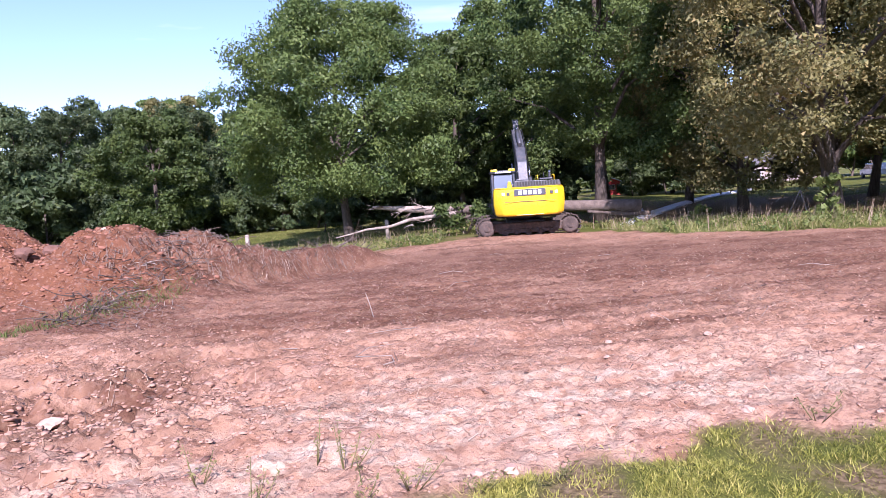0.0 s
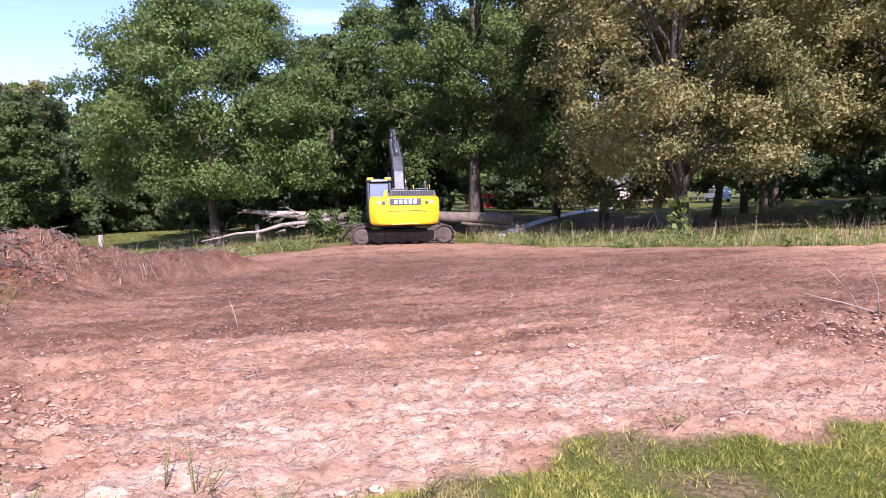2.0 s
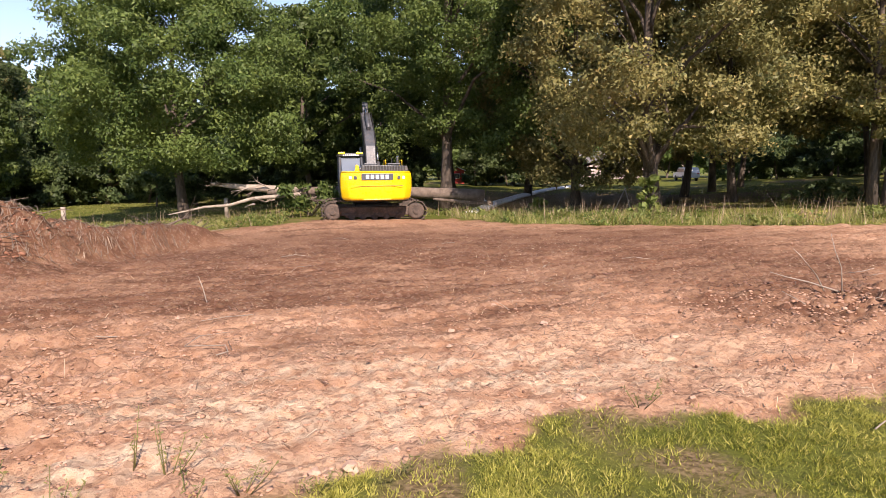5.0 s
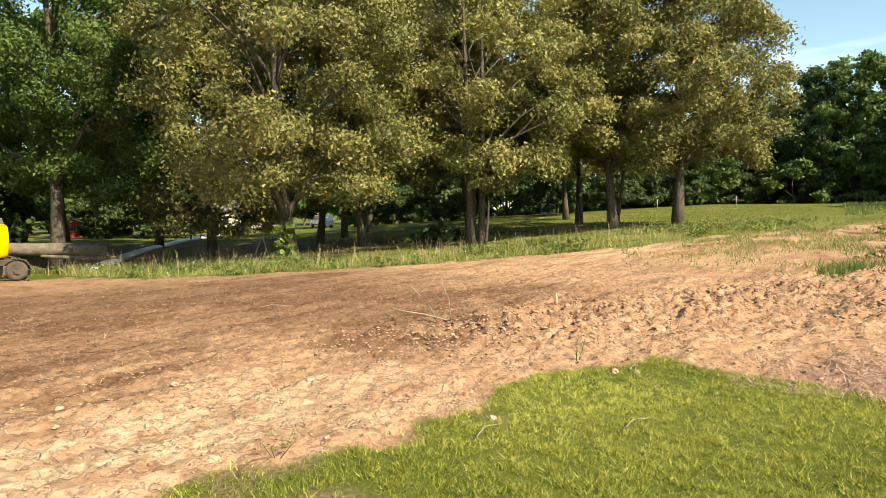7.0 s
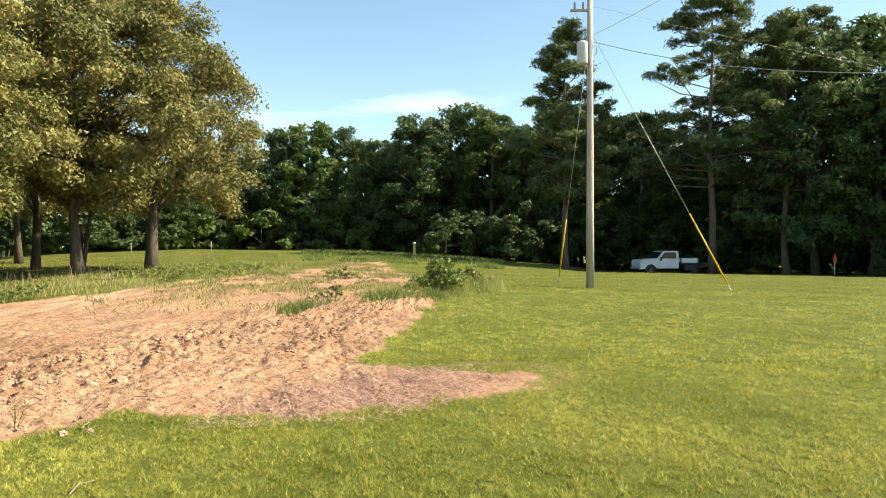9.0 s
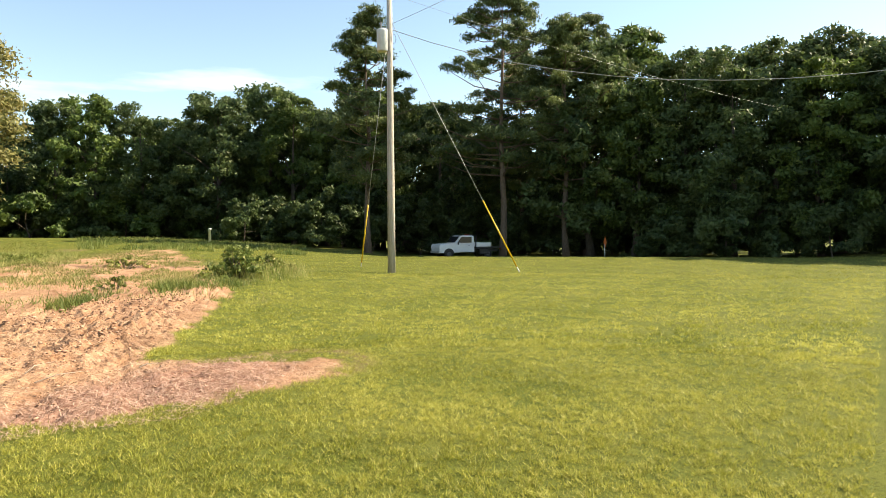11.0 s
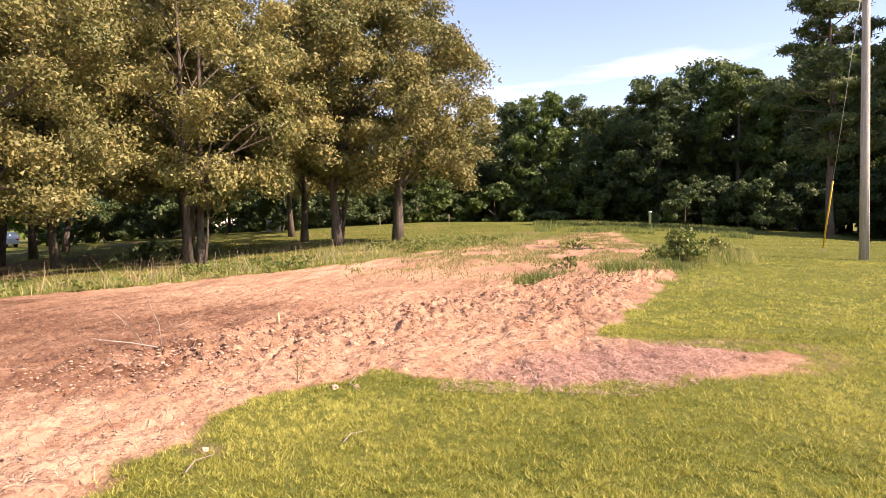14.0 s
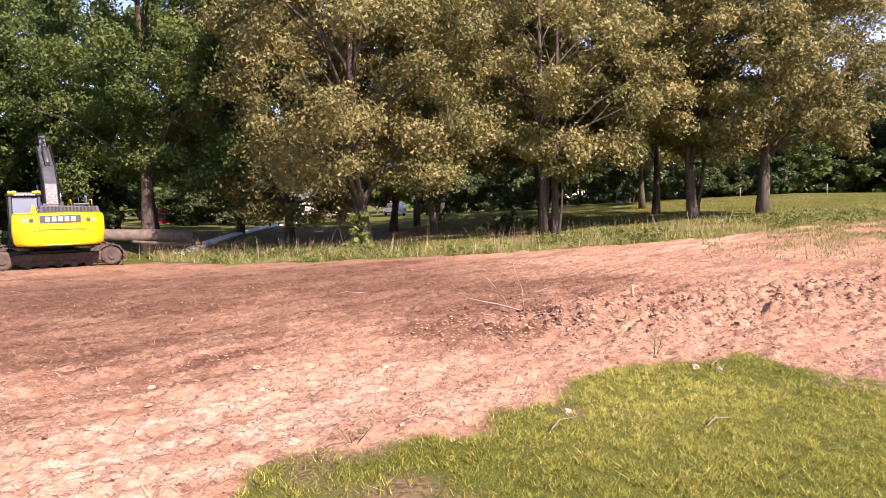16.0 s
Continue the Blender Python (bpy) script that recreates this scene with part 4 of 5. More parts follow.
    tube(bm, [(0.09, 3.3, 4.5), (0.09, 4.15, 4.95)], [0.05, 0.05], 10)
    part("stick_rod", bm, CHROME, boom)
    for x in (-0.14, 0.32):
        bm = bmesh.new()
        tube(bm, [(x, 0.9, 2.0), (x, 1.5, 3.3), (x, 2.5, 3.95), (x, 3.7, 4.6)], [0.02] * 4, 6)
        part("hydraulic_hose", bm, BLACK, boom)
    bm = bmesh.new()
    prism(bm, [(3.95, 4.6), (4.4, 4.4), (4.1, 1.9), (3.95, 1.55), (3.7, 1.6), (3.75, 3.4), (4.0, 5.0), (4.2, 5.1)], -0.04, 0.22, "x", 0.02)
    stick = part("stick", bm, GREY, ex, "dark grey dipper stick")
    bm = bmesh.new()
    tube(bm, [(0.09, 4.35, 4.25), (0.09, 4.5, 2.6)], [0.07, 0.06], 10)
    part("bucket_cylinder", bm, GREY, stick)
    bm = bmesh.new()
    arc = [(3.6 + 0.62 * math.cos(t) * 1.0, 1.05 + 0.62 * math.sin(t)) for t in [radians(-150 + 24 * k) for k in range(10)]]
    inner = [(3.6 + 0.56 * math.cos(t), 1.05 + 0.56 * math.sin(t)) for t in [radians(-150 + 24 * k) for k in range(10)]]
    prism(bm, arc + inner[::-1], -0.45, 0.63, "x")
    bucket = part("bucket", bm, MUDDY, ex, "worn digging bucket closed on the log")
    for k in range(5):
        bm = bmesh.new()
        box(bm, (-0.38 + 0.235 * k, 3.02, 0.72), (0.07, 0.09, 0.2), 0.015)
        part("tooth", bm, MUDDY, bucket)
    bm = bmesh.new()
    prism(bm, [(3.15, 1.5), (3.3, 1.62), (2.75, 0.95), (2.85, 0.55), (2.75, 0.5), (2.6, 0.95)], 0.0, 0.16, "x", 0.015)
    part("thumb", bm, MUDDY, bucket)
    return ex


EXX, EXY = 3.34, 27.3
excavator(pose(EXX, EXY, -0.55, 0, 0, -2.5))


# ---- felled timber and brush ----
def rough_log(name, pts, radii, material, label, category, seed, seg=14, ends=True):
    r = random.Random(seed)
    base = Vector(pts[0])
    root = thing(name, Matrix.Translation(base), label, category)
    bm = bmesh.new()
    dense, rad = [], []
    for k in range(len(pts) - 1):
        a, b = Vector(pts[k]) - base, Vector(pts[k + 1]) - base
        for j in range(4):
            t = j / 4
            dense.append(a.lerp(b, t) + Vector((r.uniform(-1, 1), r.uniform(-1, 1), r.uniform(-1, 1))) * radii[k] * 0.12)
            rad.append(radii[k] * (1 - t) + radii[k + 1] * t)
    dense.append(Vector(pts[-1]) - base)
    rad.append(radii[-1])
    tube(bm, dense, rad, seg, wob=0.07, rng=r)
    part("stem", bm, material, root)
    if ends:
        for i, j in ((0, 1), (-1, -2)):
            d = (dense[i] - dense[j]).normalized()
            bm = bmesh.new()
            tube(bm, [dense[i] - d * 0.01, dense[i] + d * 0.012], [rad[i] * 0.93, rad[i] * 0.9], seg)
            part("cut_end", bm, CUTWOOD, root, "pale sawn end")
    return root


log = rough_log("felled_log", [(-0.8, 30.3, 0.56), (1.4, 30.3, 0.55), (3.6, 30.2, 0.50), (6.0, 29.9, 0.44), (8.7, 29.4, 0.30)], [0.16, 0.19, 0.22, 0.25, 0.27], LOGBARK, "felled grey brown log held off the ground by the excavator", "log", 3)
bm = bmesh.new()
tube(bm, [(7.2, -0.65, -0.40), (8.6, -0.7, -0.55), (9.9, -1.0, -0.62)], [0.05, 0.10, 0.06], 8, wob=0.15, rng=random.Random(1))
part("torn_slab", bm, LOGBARK, log)


def limb_bush(root, start, direction, length, r0, rng, depth, bm):
    p, d = Vector(start), Vector(direction).normalized()
    pts, rad = [p.copy()], [r0]
    n = 5
    for k in range(n):
        d = (d + Vector((rng.uniform(-1, 1), rng.uniform(-1, 1), rng.uniform(-1, 1))) * 0.22).normalized()
        p = p + d * length / n
        pts.append(p.copy())
        rad.append(max(r0 * (1 - (k + 1) / (n + 0.6)), 0.006))
    tube(bm, pts, rad, 7 if r0 > 0.05 else 5)
    if depth:
        for _ in range(3):
            k = rng.randint(1, n - 1)
            limb_bush(root, pts[k], d + Vector((rng.uniform(-1, 1), rng.uniform(-1, 1), rng.uniform(-0.6, 0.8))), length * rng.uniform(0.35, 0.6), rad[k] * 0.65, rng, depth - 1, bm)


def dead_branch(x, y, z, heading, length, r0, seed, label, material=DEADWOOD, rise=0.05, depth=2):
    root = thing("fallen_branch", pose(x, y, z), label, "branch", "felled tree limbs")
    bm = bmesh.new()
    limb_bush(root, (0, 0, 0), (math.sin(radians(heading)), math.cos(radians(heading)), rise), length, r0, random.Random(seed), depth, bm)
    part("wood", bm, material, root)
    return root


limb = rough_log("felled_limb", [(0.5, 30.3, 0.62), (-0.6, 30.35, 0.66), (-1.7, 30.35, 0.76), (-3.15, 30.4, 0.90)], [0.18, 0.17, 0.14, 0.07], DEADWOOD, "bleached splintered limb of the felled tree", "branch", 5, ends=False)
low_limb = rough_log("felled_limb", [(0.6, 29.9, 0.46), (-1.5, 29.9, 0.27), (-2.4, 29.7, 0.02), (-3.4, 29.9, -0.05), (-4.8, 29.6, -0.32)], [0.09, 0.075, 0.065, 0.05, 0.02], DEADWOOD, "pale crooked limb resting on the turf", "branch", 6, ends=False)
rl = random.Random(44)
for parent_, k_, z_ in ((limb, 7, 0.05), (low_limb, 4, 0.0)):
    for j in range(k_):
        bm = bmesh.new()
        limb_bush(parent_, (-0.7 - j * 0.42, 0.0, z_ + 0.04 * j if parent_ is limb else -0.1 * j - 0.12), (-1, rl.uniform(-0.6, 0.6), rl.uniform(-0.3, 0.5)), rl.uniform(0.5, 1.2), rl.uniform(0.03, 0.06), rl, 1, bm)
        part("side_branch", bm, DEADWOOD if j % 2 else LOGBARK, parent_)
dead_branch(1.6, 29.8, 0.3, -70, 2.2, 0.07, 8, "broken limb with twigs beside the log", LOGBARK, rise=0.1)
dead_branch(0.9, 29.4, 0.2, 160, 1.6, 0.05, 9, "broken limb with twigs beside the log", LOGBARK, rise=0.2)
dead_branch(-5.3, 23.6, -0.72, 62, 2.6, 0.11, 12, "dark crooked branch lying at the bank", LOGBARK, rise=0.16)
dead_branch(-4.0, 23.9, -0.6, 80, 1.6, 0.06, 14, "dark crooked branch lying at the bank", LOGBARK, rise=0.14)
rng = np.random.default_rng(77)
bundle = thing("leafy_brush", pose(1.0, 29.6, -0.45), "green leafy brush still on the felled limbs", "brush")
cl = np.array([(rng.uniform(-1.3, 1.1), rng.uniform(-0.5, 0.5), rng.uniform(0.25, 1.25)) for _ in range(24)])
v, f = leaves(rng, cl, np.full(24, 0.34), 60, 0.13)
mesh_np("foliage", v, f, OAK, bundle)
bm = bmesh.new()
for c in cl[::2]:
    tube(bm, [(0, 0, -0.05), c * 0.5 + (0, 0, 0.1), c], [0.03, 0.02, 0.008], 5)
part("twig_mass", bm, LOGBARK, bundle)


def stick(x, y, pts, r, label, material=DEADWOOD):
    root = thing("stick", pose(x, y, hz(x, y)), label, "stick", "loose sticks")
    bm = bmesh.new()
    r *= 0.75
    tube(bm, pts, [r * (1 - 0.6 * k / (len(pts) - 1)) for k in range(len(pts))], 6)
    part("wood", bm, material, root)
    return root


stick(6.82, 7.42, [(0, 0, -0.05), (-0.10, 0.08, 0.22), (-0.26, 0.2, 0.47), (-0.33, 0.26, 0.56)], 0.013, "thin pale sapling stem stuck in the soil")
stick(6.95, 7.3, [(0, 0, -0.05), (-0.02, 0.02, 0.3), (-0.10, 0.06, 0.52), (-0.14, 0.1, 0.74)], 0.012, "thin pale sapling stem stuck in the soil")
stick(6.86, 7.36, [(0.1, 0, 0.02), (-0.25, 0.15, 0.14), (-0.5, 0.3, 0.2), (-0.68, 0.36, 0.26)], 0.016, "pale stick leaning on the soil")
stick(-1.05, 8.6, [(0, 0, -0.03), (-0.05, 0.03, 0.18), (-0.1, 0.06, 0.33)], 0.012, "thin pale stem stuck in the soil")
stick(-0.72, 6.1, [(0, 0, 0.03), (0.1, 0.02, 0.05), (0.06, 0.25, 0.05), (-0.3, 0.3, 0.05), (-0.2, 0.62, 0.06), (0.05, 0.75, 0.05)], 0.009, "crooked pale root lying on the clay")
stick(8.8, 6.75, [(0, 0, -0.05), (0.01, 0, 0.06), (0.02, 0.01, 0.13)], 0.045, "short pale stump in the soil", CUTWOOD)
rs = random.Random(9)
for _ in range(24):
    a, d = rs.uniform(-14, 62), rs.uniform(6.5, 20)
    x, y = d * math.sin(radians(a)), d * math.cos(radians(a))
    th, ln = rs.uniform(0, 6.28), rs.uniform(0.25, 0.8)
    stick(x, y, [(0, 0, 0.01), (ln * 0.5 * math.cos(th), ln * 0.5 * math.sin(th), 0.02 + rs.uniform(0, 0.04)), (ln * math.cos(th + 0.3), ln * math.sin(th + 0.3), rs.uniform(0.0, 0.12))], rs.uniform(0.005, 0.010), "loose pale stick lying on the stripped soil")
for x, y, th, ln in ((3.4, 3.35, 0.4, 0.35), (8.6, 2.9, 0.1, 0.8), (8.3, 2.7, -0.4, 0.7), (8.95, 1.75, -0.5, 0.3), (4.3, 2.7, 0.2, 0.3)):
    stick(x, y, [(0, 0, 0.03), (ln * 0.5 * math.cos(th), ln * 0.5 * math.sin(th), 0.05), (ln * math.cos(th - 0.2), ln * math.sin(th - 0.2), 0.03)], 0.008, "broken stick lying at the edge of the lawn", DEADWOOD)

# roots and trash along the foot of the heap
rb = random.Random(21)
for k in range(52):
    t = k / 51
    x, y = -5.7 + 2.3 * t - 0.6 * math.sin(3.14 * t) + rb.uniform(-0.35, 0.45), 9.7 + 6.9 * t + rb.uniform(-0.4, 0.4)
    root = thing("root_tangle", pose(x, y, hz(x, y) - 0.03), "tangle of dry roots and twigs beside the soil bank", "roots", "roots along the bank")
    wood_ = rb.choice((DEADWOOD, LOGBARK, LOGBARK, BARK, BARK, BARK, BARK))
    for _ in range(7):
        bm = bmesh.new()
        limb_bush(root, (rb.uniform(-0.35, 0.35), rb.uniform(-0.25, 0.25), 0.02), (rb.uniform(-1, 1), rb.uniform(-1, 1), rb.uniform(-0.1, 0.2)), rb.uniform(0.2, 0.6), rb.uniform(0.006, 0.014), rb, 0, bm)
        part("root", bm, wood_, root)


# ---- utility pole ----
PX, PY = 28.77, -4.2
PZ = hz(PX, PY)


def utility_pole():
    pole = thing("utility_pole", pose(PX, PY, PZ), "weathered wooden utility pole with a grey transformer", "utility pole")
    bm = bmesh.new()
    tube(bm, [(0, 0, -0.4), (0, 0, 4), (0.01, 0, 8), (0.02, 0, 12.6)], [0.17, 0.155, 0.135, 0.115], 20)
    part("shaft", bm, POLEWOOD, pole)
    bm = bmesh.new()
    tube(bm, [(-0.12, -0.12, 0), (-0.11, -0.11, 2.6)], [0.02, 0.02], 10)
    part("ground_moulding", bm, POLEWOOD, pole)
    bm = bmesh.new()
    tube(bm, [(-0.05, 0.33, 9.45), (-0.05, 0.33, 9.5), (-0.05, 0.33, 10.3), (-0.05, 0.33, 10.36), (-0.05, 0.33, 10.42)], [0.20, 0.235, 0.235, 0.24, 0.15], 20)
    tank = part("transformer", bm, TANKGREY, pole, "grey painted transformer can")
    bm = bmesh.new()
    tube(bm, [(-0.05, 0.38, 10.4)] + [(-0.05, 0.38, 10.45 + 0.05 * k) for k in range(6)], [0.03] + [0.05 if k % 2 else 0.03 for k in range(6)], 10)
    part("bushing", bm, PORCELAIN, tank)
    for z in (9.65, 10.15):
        bm = bmesh.new()
        box(bm, (-0.02, 0.14, z), (0.08, 0.12, 0.1), 0.01)
        part("bracket", bm, GALV, tank)
    bm = bmesh.new()
    box(bm, (0, 0.36, 11.75), (0.1, 0.95, 0.1), 0.012)
    arm = part("cutout_arm", bm, POLEWOOD, pole)
    for y in (0.65, 0.3):
        bm = bmesh.new()
        tube(bm, [(0, y, 11.8)] + [(0, y, 11.82 + 0.05 * k) for k in range(6)], [0.02] + [0.055 if k % 2 else 0.03 for k in range(6)], 10)
        part("insulator", bm, PORCELAIN, arm)
    bm = bmesh.new()
    tube(bm, [(0.04, -0.16 - 0.12 * math.sin(t), 10.05 + 0.2 * math.cos(t)) for t in [k * 0.52 for k in range(12)]], [0.012] * 12, 6)
    part("wire_coil", bm, CABLE, pole)
    bm = bmesh.new()
    tube(bm, [(-0.05, 0.38, 10.7), (-0.1, 0.5, 11.2), (0, 0.66, 11.75)], [0.008] * 3, 5)
    part("riser_wire", bm, CABLE, pole)
    return pole


utility_pole()


def guy(ax, ay, top_z, guard, label):
    az_ = hz(ax, ay)
    root = thing("guy_wire", pose(ax, ay, az_), label, "guy wire", "guys of the utility pole")
    d = Vector((PX - ax, PY - ay, PZ + top_z - az_))
    bm = bmesh.new()
    tube(bm, [(0, 0, 0), d], [0.011, 0.011], 6)
    part("strand", bm, STEELCABLE, root)
    bm = bmesh.new()
    u = d.normalized()
    tube(bm, [u * 0.25, u * (0.25 + guard)], [0.034, 0.034], 10)
    part("guard", bm, GUYYELLOW, root, "yellow plastic guard sleeve")
    bm = bmesh.new()
    tube(bm, [-u * 0.3, u * 0.3], [0.02, 0.02], 8)
    part("anchor_rod", bm, GALV, root)
    return root


guy(27.5, -9.55, 10.9, 3.2, "steel guy wire with a yellow guard sleeve")
guy(33.2, -3.3, 11.0, 3.0, "steel guy wire with a yellow guard sleeve")


def overhead(a, b, sag, r, label):
    a, b = Vector(a), Vector(b)
    root = thing("overhead_wire", Matrix.Translation(a), label, "wire", "overhead wires")
    bm = bmesh.new()
    tube(bm, [(b - a) * (k / 16) - Vector((0, 0, 4 * sag * (k / 16) * (1 - k / 16))) for k in range(17)], [r] * 17, 6)
    part("strand", bm, CABLE if r > 0.015 else STEELCABLE, root)


overhead((PX, PY - 0.15, PZ + 10.4), (9.0, -27.0, 8.6), 2.9, 0.014, "twisted service cable running from the pole")
overhead((PX, PY - 0.15, PZ + 10.7), (-4.0, -12.5, 9.0), 0.6, 0.008, "thin service wire running overhead from the pole")
overhead((PX, PY - 0.15, PZ + 11.9), (60.0, -70.0, 13.0), 1.5, 0.0045, "thin overhead wire leaving the pole")


# ---- vehicles ----
def wheel(parent, x, y, r, w):
    bm = bmesh.new()
    tube(bm, [(x - w / 2, y, r), (x - w / 2 + 0.03, y, r), (x + w / 2 - 0.03, y, r), (x + w / 2, y, r)], [r * 0.86, r, r, r * 0.86], 24)
    wh = part("wheel", bm, TYRE, parent)
    bm = bmesh.new()
    s = 1 if x > 0 else -1
    tube(bm, [(x + s * w * 0.35, y, r), (x + s * (w / 2 + 0.012), y, r), (x + s * (w / 2 + 0.02), y, r)], [r * 0.55, r * 0.55, r * 0.3], 18)
    part("rim", bm, GREY, wh)


def pickup(m):
    car = thing("flatbed_truck", m, "white pickup truck with a dark flat bed, parked by the wood", "truck")
    bm = bmesh.new()
    prism(bm, [(0.55, 0.55), (2.9, 0.5), (2.98, 1.02), (2.9, 1.28), (1.6, 1.40), (1.42, 1.40), (0.95, 1.98), (0.8, 2.03), (-0.25, 2.03), (-0.4, 1.96), (-0.45, 0.55)], -0.92, 0.92, "x", 0.06)
    cab = part("cab", bm, WHITEP, car, "white cab and bonnet")
    for x in (-0.935, 0.935):
        bm = bmesh.new()
        prism(bm, [(-0.15, 1.40), (1.24, 1.40), (0.86, 1.9), (-0.15, 1.92)], x - 0.01, x + 0.01, "x")
        part("side_window", bm, GLASS, cab)
        bm = bmesh.new()
        box(bm, (x * 1.12, 1.2, 1.35), (0.16, 0.1, 0.28), 0.03)
        part("mirror", bm, BLACK, cab)
        bm = bmesh.new()
        box(bm, (x * 0.99, 0.12, 1.12), (0.04, 0.16, 0.03), 0.008)
        part("door_handle", bm, BLACK, cab)
        bm = bmesh.new()
        prism(bm, [(2.05 + 0.5 * math.cos(t), 0.42 + 0.5 * math.sin(t)) for t in [radians(18 * k) for k in range(11)]], x * 0.985 - 0.02, x * 0.985 + 0.02, "x")
        part("wheel_arch", bm, BLACK, cab)
    bm = bmesh.new()
    b = bmesh.new()
    prism(b, [(1.43, 1.44), (1.47, 1.44), (1.02, 1.96), (0.98, 1.96)], -0.8, 0.8, "x")
    part("windscreen", b, GLASS, cab)
    box(bm, (0, 2.96, 0.6), (1.85, 0.14, 0.22), 0.04)
    part("bumper", bm, GALV, car)
    for x in (-0.7, 0.7):
        bm = bmesh.new()
        box(bm, (x, 2.92, 0.92), (0.32, 0.1, 0.2), 0.03)
        part("headlight", bm, STICKER, car)
        bm = bmesh.new()
        box(bm, (x * 1.2, -3.06, 0.85), (0.16, 0.05, 0.12), 0.01)
        part("tail_lamp", bm, LAMPRED, car)
    bm = bmesh.new()
    box(bm, (0, -1.8, 0.95), (2.2, 2.55, 0.12), 0.02)
    box(bm, (0, -1.8, 0.72), (0.9, 2.5, 0.25), 0.02)
    part("flat_bed", bm, BLACK, car, "dark steel flat bed")
    for x in (-0.95, 0.95):
        bm = bmesh.new()
        box(bm, (x, -1.3, 0.62), (0.35, 0.9, 0.45), 0.03)
        part("under_box", bm, BLACK, car)
        bm = bmesh.new()
        box(bm, (x, -1.25, 1.22), (0.3, 1.3, 0.38), 0.03)
        part("tool_box", bm, WHITEP, car, "white tool box on the bed")
        bm = bmesh.new()
        tube(bm, [(x * 0.9, -0.56, 0.95), (x * 0.9, -0.56, 2.0), (0, -0.56, 2.05)], [0.035] * 3, 8)
        part("headache_rack", bm, BLACK, car)
    bm = bmesh.new()
    box(bm, (0, -0.1, 2.07), (0.7, 0.14, 0.07), 0.03)
    part("beacon_bar", bm, LAMPRED, car)
    bm = bmesh.new()
    box(bm, (0.2, -2.2, 1.2), (0.8, 0.7, 0.4), 0.05)
    part("load", bm, GALV, car)
    for x in (-0.82, 0.82):
        wheel(car, x, 2.05, 0.40, 0.26)
        wheel(car, x, -1.75, 0.40, 0.32)
    return car


pickup(pose(58.2, -15.0, hz(58.2, -15.0), 0, 0, 12))


def suv(m):
    car = thing("parked_car", m, "white sport utility car parked beyond the trees", "car")
    bm = bmesh.new()
    prism(bm, [(-2.3, 0.4), (2.3, 0.4), (2.35, 0.8), (2.2, 1.02), (1.15, 1.12), (0.45, 1.68), (0.2, 1.75), (-1.7, 1.75), (-2.15, 1.5), (-2.35, 1.05)], -0.92, 0.92, "x", 0.07)
    body = part("body", bm, WHITEP, car)
    for x in (-0.925, 0.925):
        for y0, y1, y2, y3 in ((0.05, 0.95, 0.4, 0.05), (-0.95, -0.02, -0.02, -0.95), (-1.95, -1.02, -1.02, -1.75)):
            bm = bmesh.new()
            prism(bm, [(y0, 1.14), (y1, 1.14), (y2, 1.6), (y3, 1.6)], x - 0.012, x + 0.012, "x")
            part("side_window", bm, GLASS, body)
        bm = bmesh.new()
        box(bm, (x, 0, 0.48), (0.05, 2.7, 0.16), 0.02)
        part("sill_trim", bm, BLACK, body)
    for y, mat_ in ((2.3, STICKER), (-2.3, LAMPRED)):
        for x in (-0.7, 0.7):
            bm = bmesh.new()
            box(bm, (x, y, 0.95), (0.3, 0.12, 0.16), 0.03)
            part("headlight" if y > 0 else "tail_lamp", bm, mat_, body)
    for x in (-0.82, 0.82):
        wheel(car, x, 1.42, 0.37, 0.24)
        wheel(car, x, -1.42, 0.37, 0.24)
    return car


suv(pose(50.6, 78.0, hz(50.6, 78.0) - 0.02, 0, 0, -14))


# ---- far buildings and yard things ----
def house(m, w, d, h, wall, roof, label, name="house"):
    hs = thing(name, m, label, name.replace("_", " "))
    bm = bmesh.new()
    prism(bm, [(-w / 2, -0.3), (w / 2, -0.3), (w / 2, h), (0, h + w * 0.2 if w < 4 else h), (-w / 2, h)], -d / 2, d / 2, "y")
    part("wall", bm, wall, hs)
    bm = bmesh.new()
    if w < 4:
        prism(bm, [(-w / 2 - 0.2, h - 0.05), (0, h + w * 0.22), (w / 2 + 0.2, h - 0.05), (w / 2 + 0.2, h + 0.05), (0, h + w * 0.22 + 0.1), (-w / 2 - 0.2, h + 0.05)], -d / 2 - 0.2, d / 2 + 0.2, "y")
    else:
        prism(bm, [(-d / 2 - 0.4, h), (d / 2 + 0.4, h), (0, h + 1.8)], -w / 2 - 0.4, w / 2 + 0.4, "x")
    part("roof", bm, roof, hs)
    for k in range(max(1, int(w / 2.4))):
        x = -w / 2 + (k + 0.5) * w / max(1, int(w / 2.4))
        bm = bmesh.new()
        box(bm, (x, -d / 2 - 0.02, h * 0.55), (0.95, 0.08, h * 0.42), 0.01, seg=1)
        win = part("window", bm, WHITEP, hs)
        bm = bmesh.new()
        box(bm, (x, -d / 2 - 0.065, h * 0.55), (0.8, 0.02, h * 0.36))
        part("pane", bm, GLASS, win)
    return hs


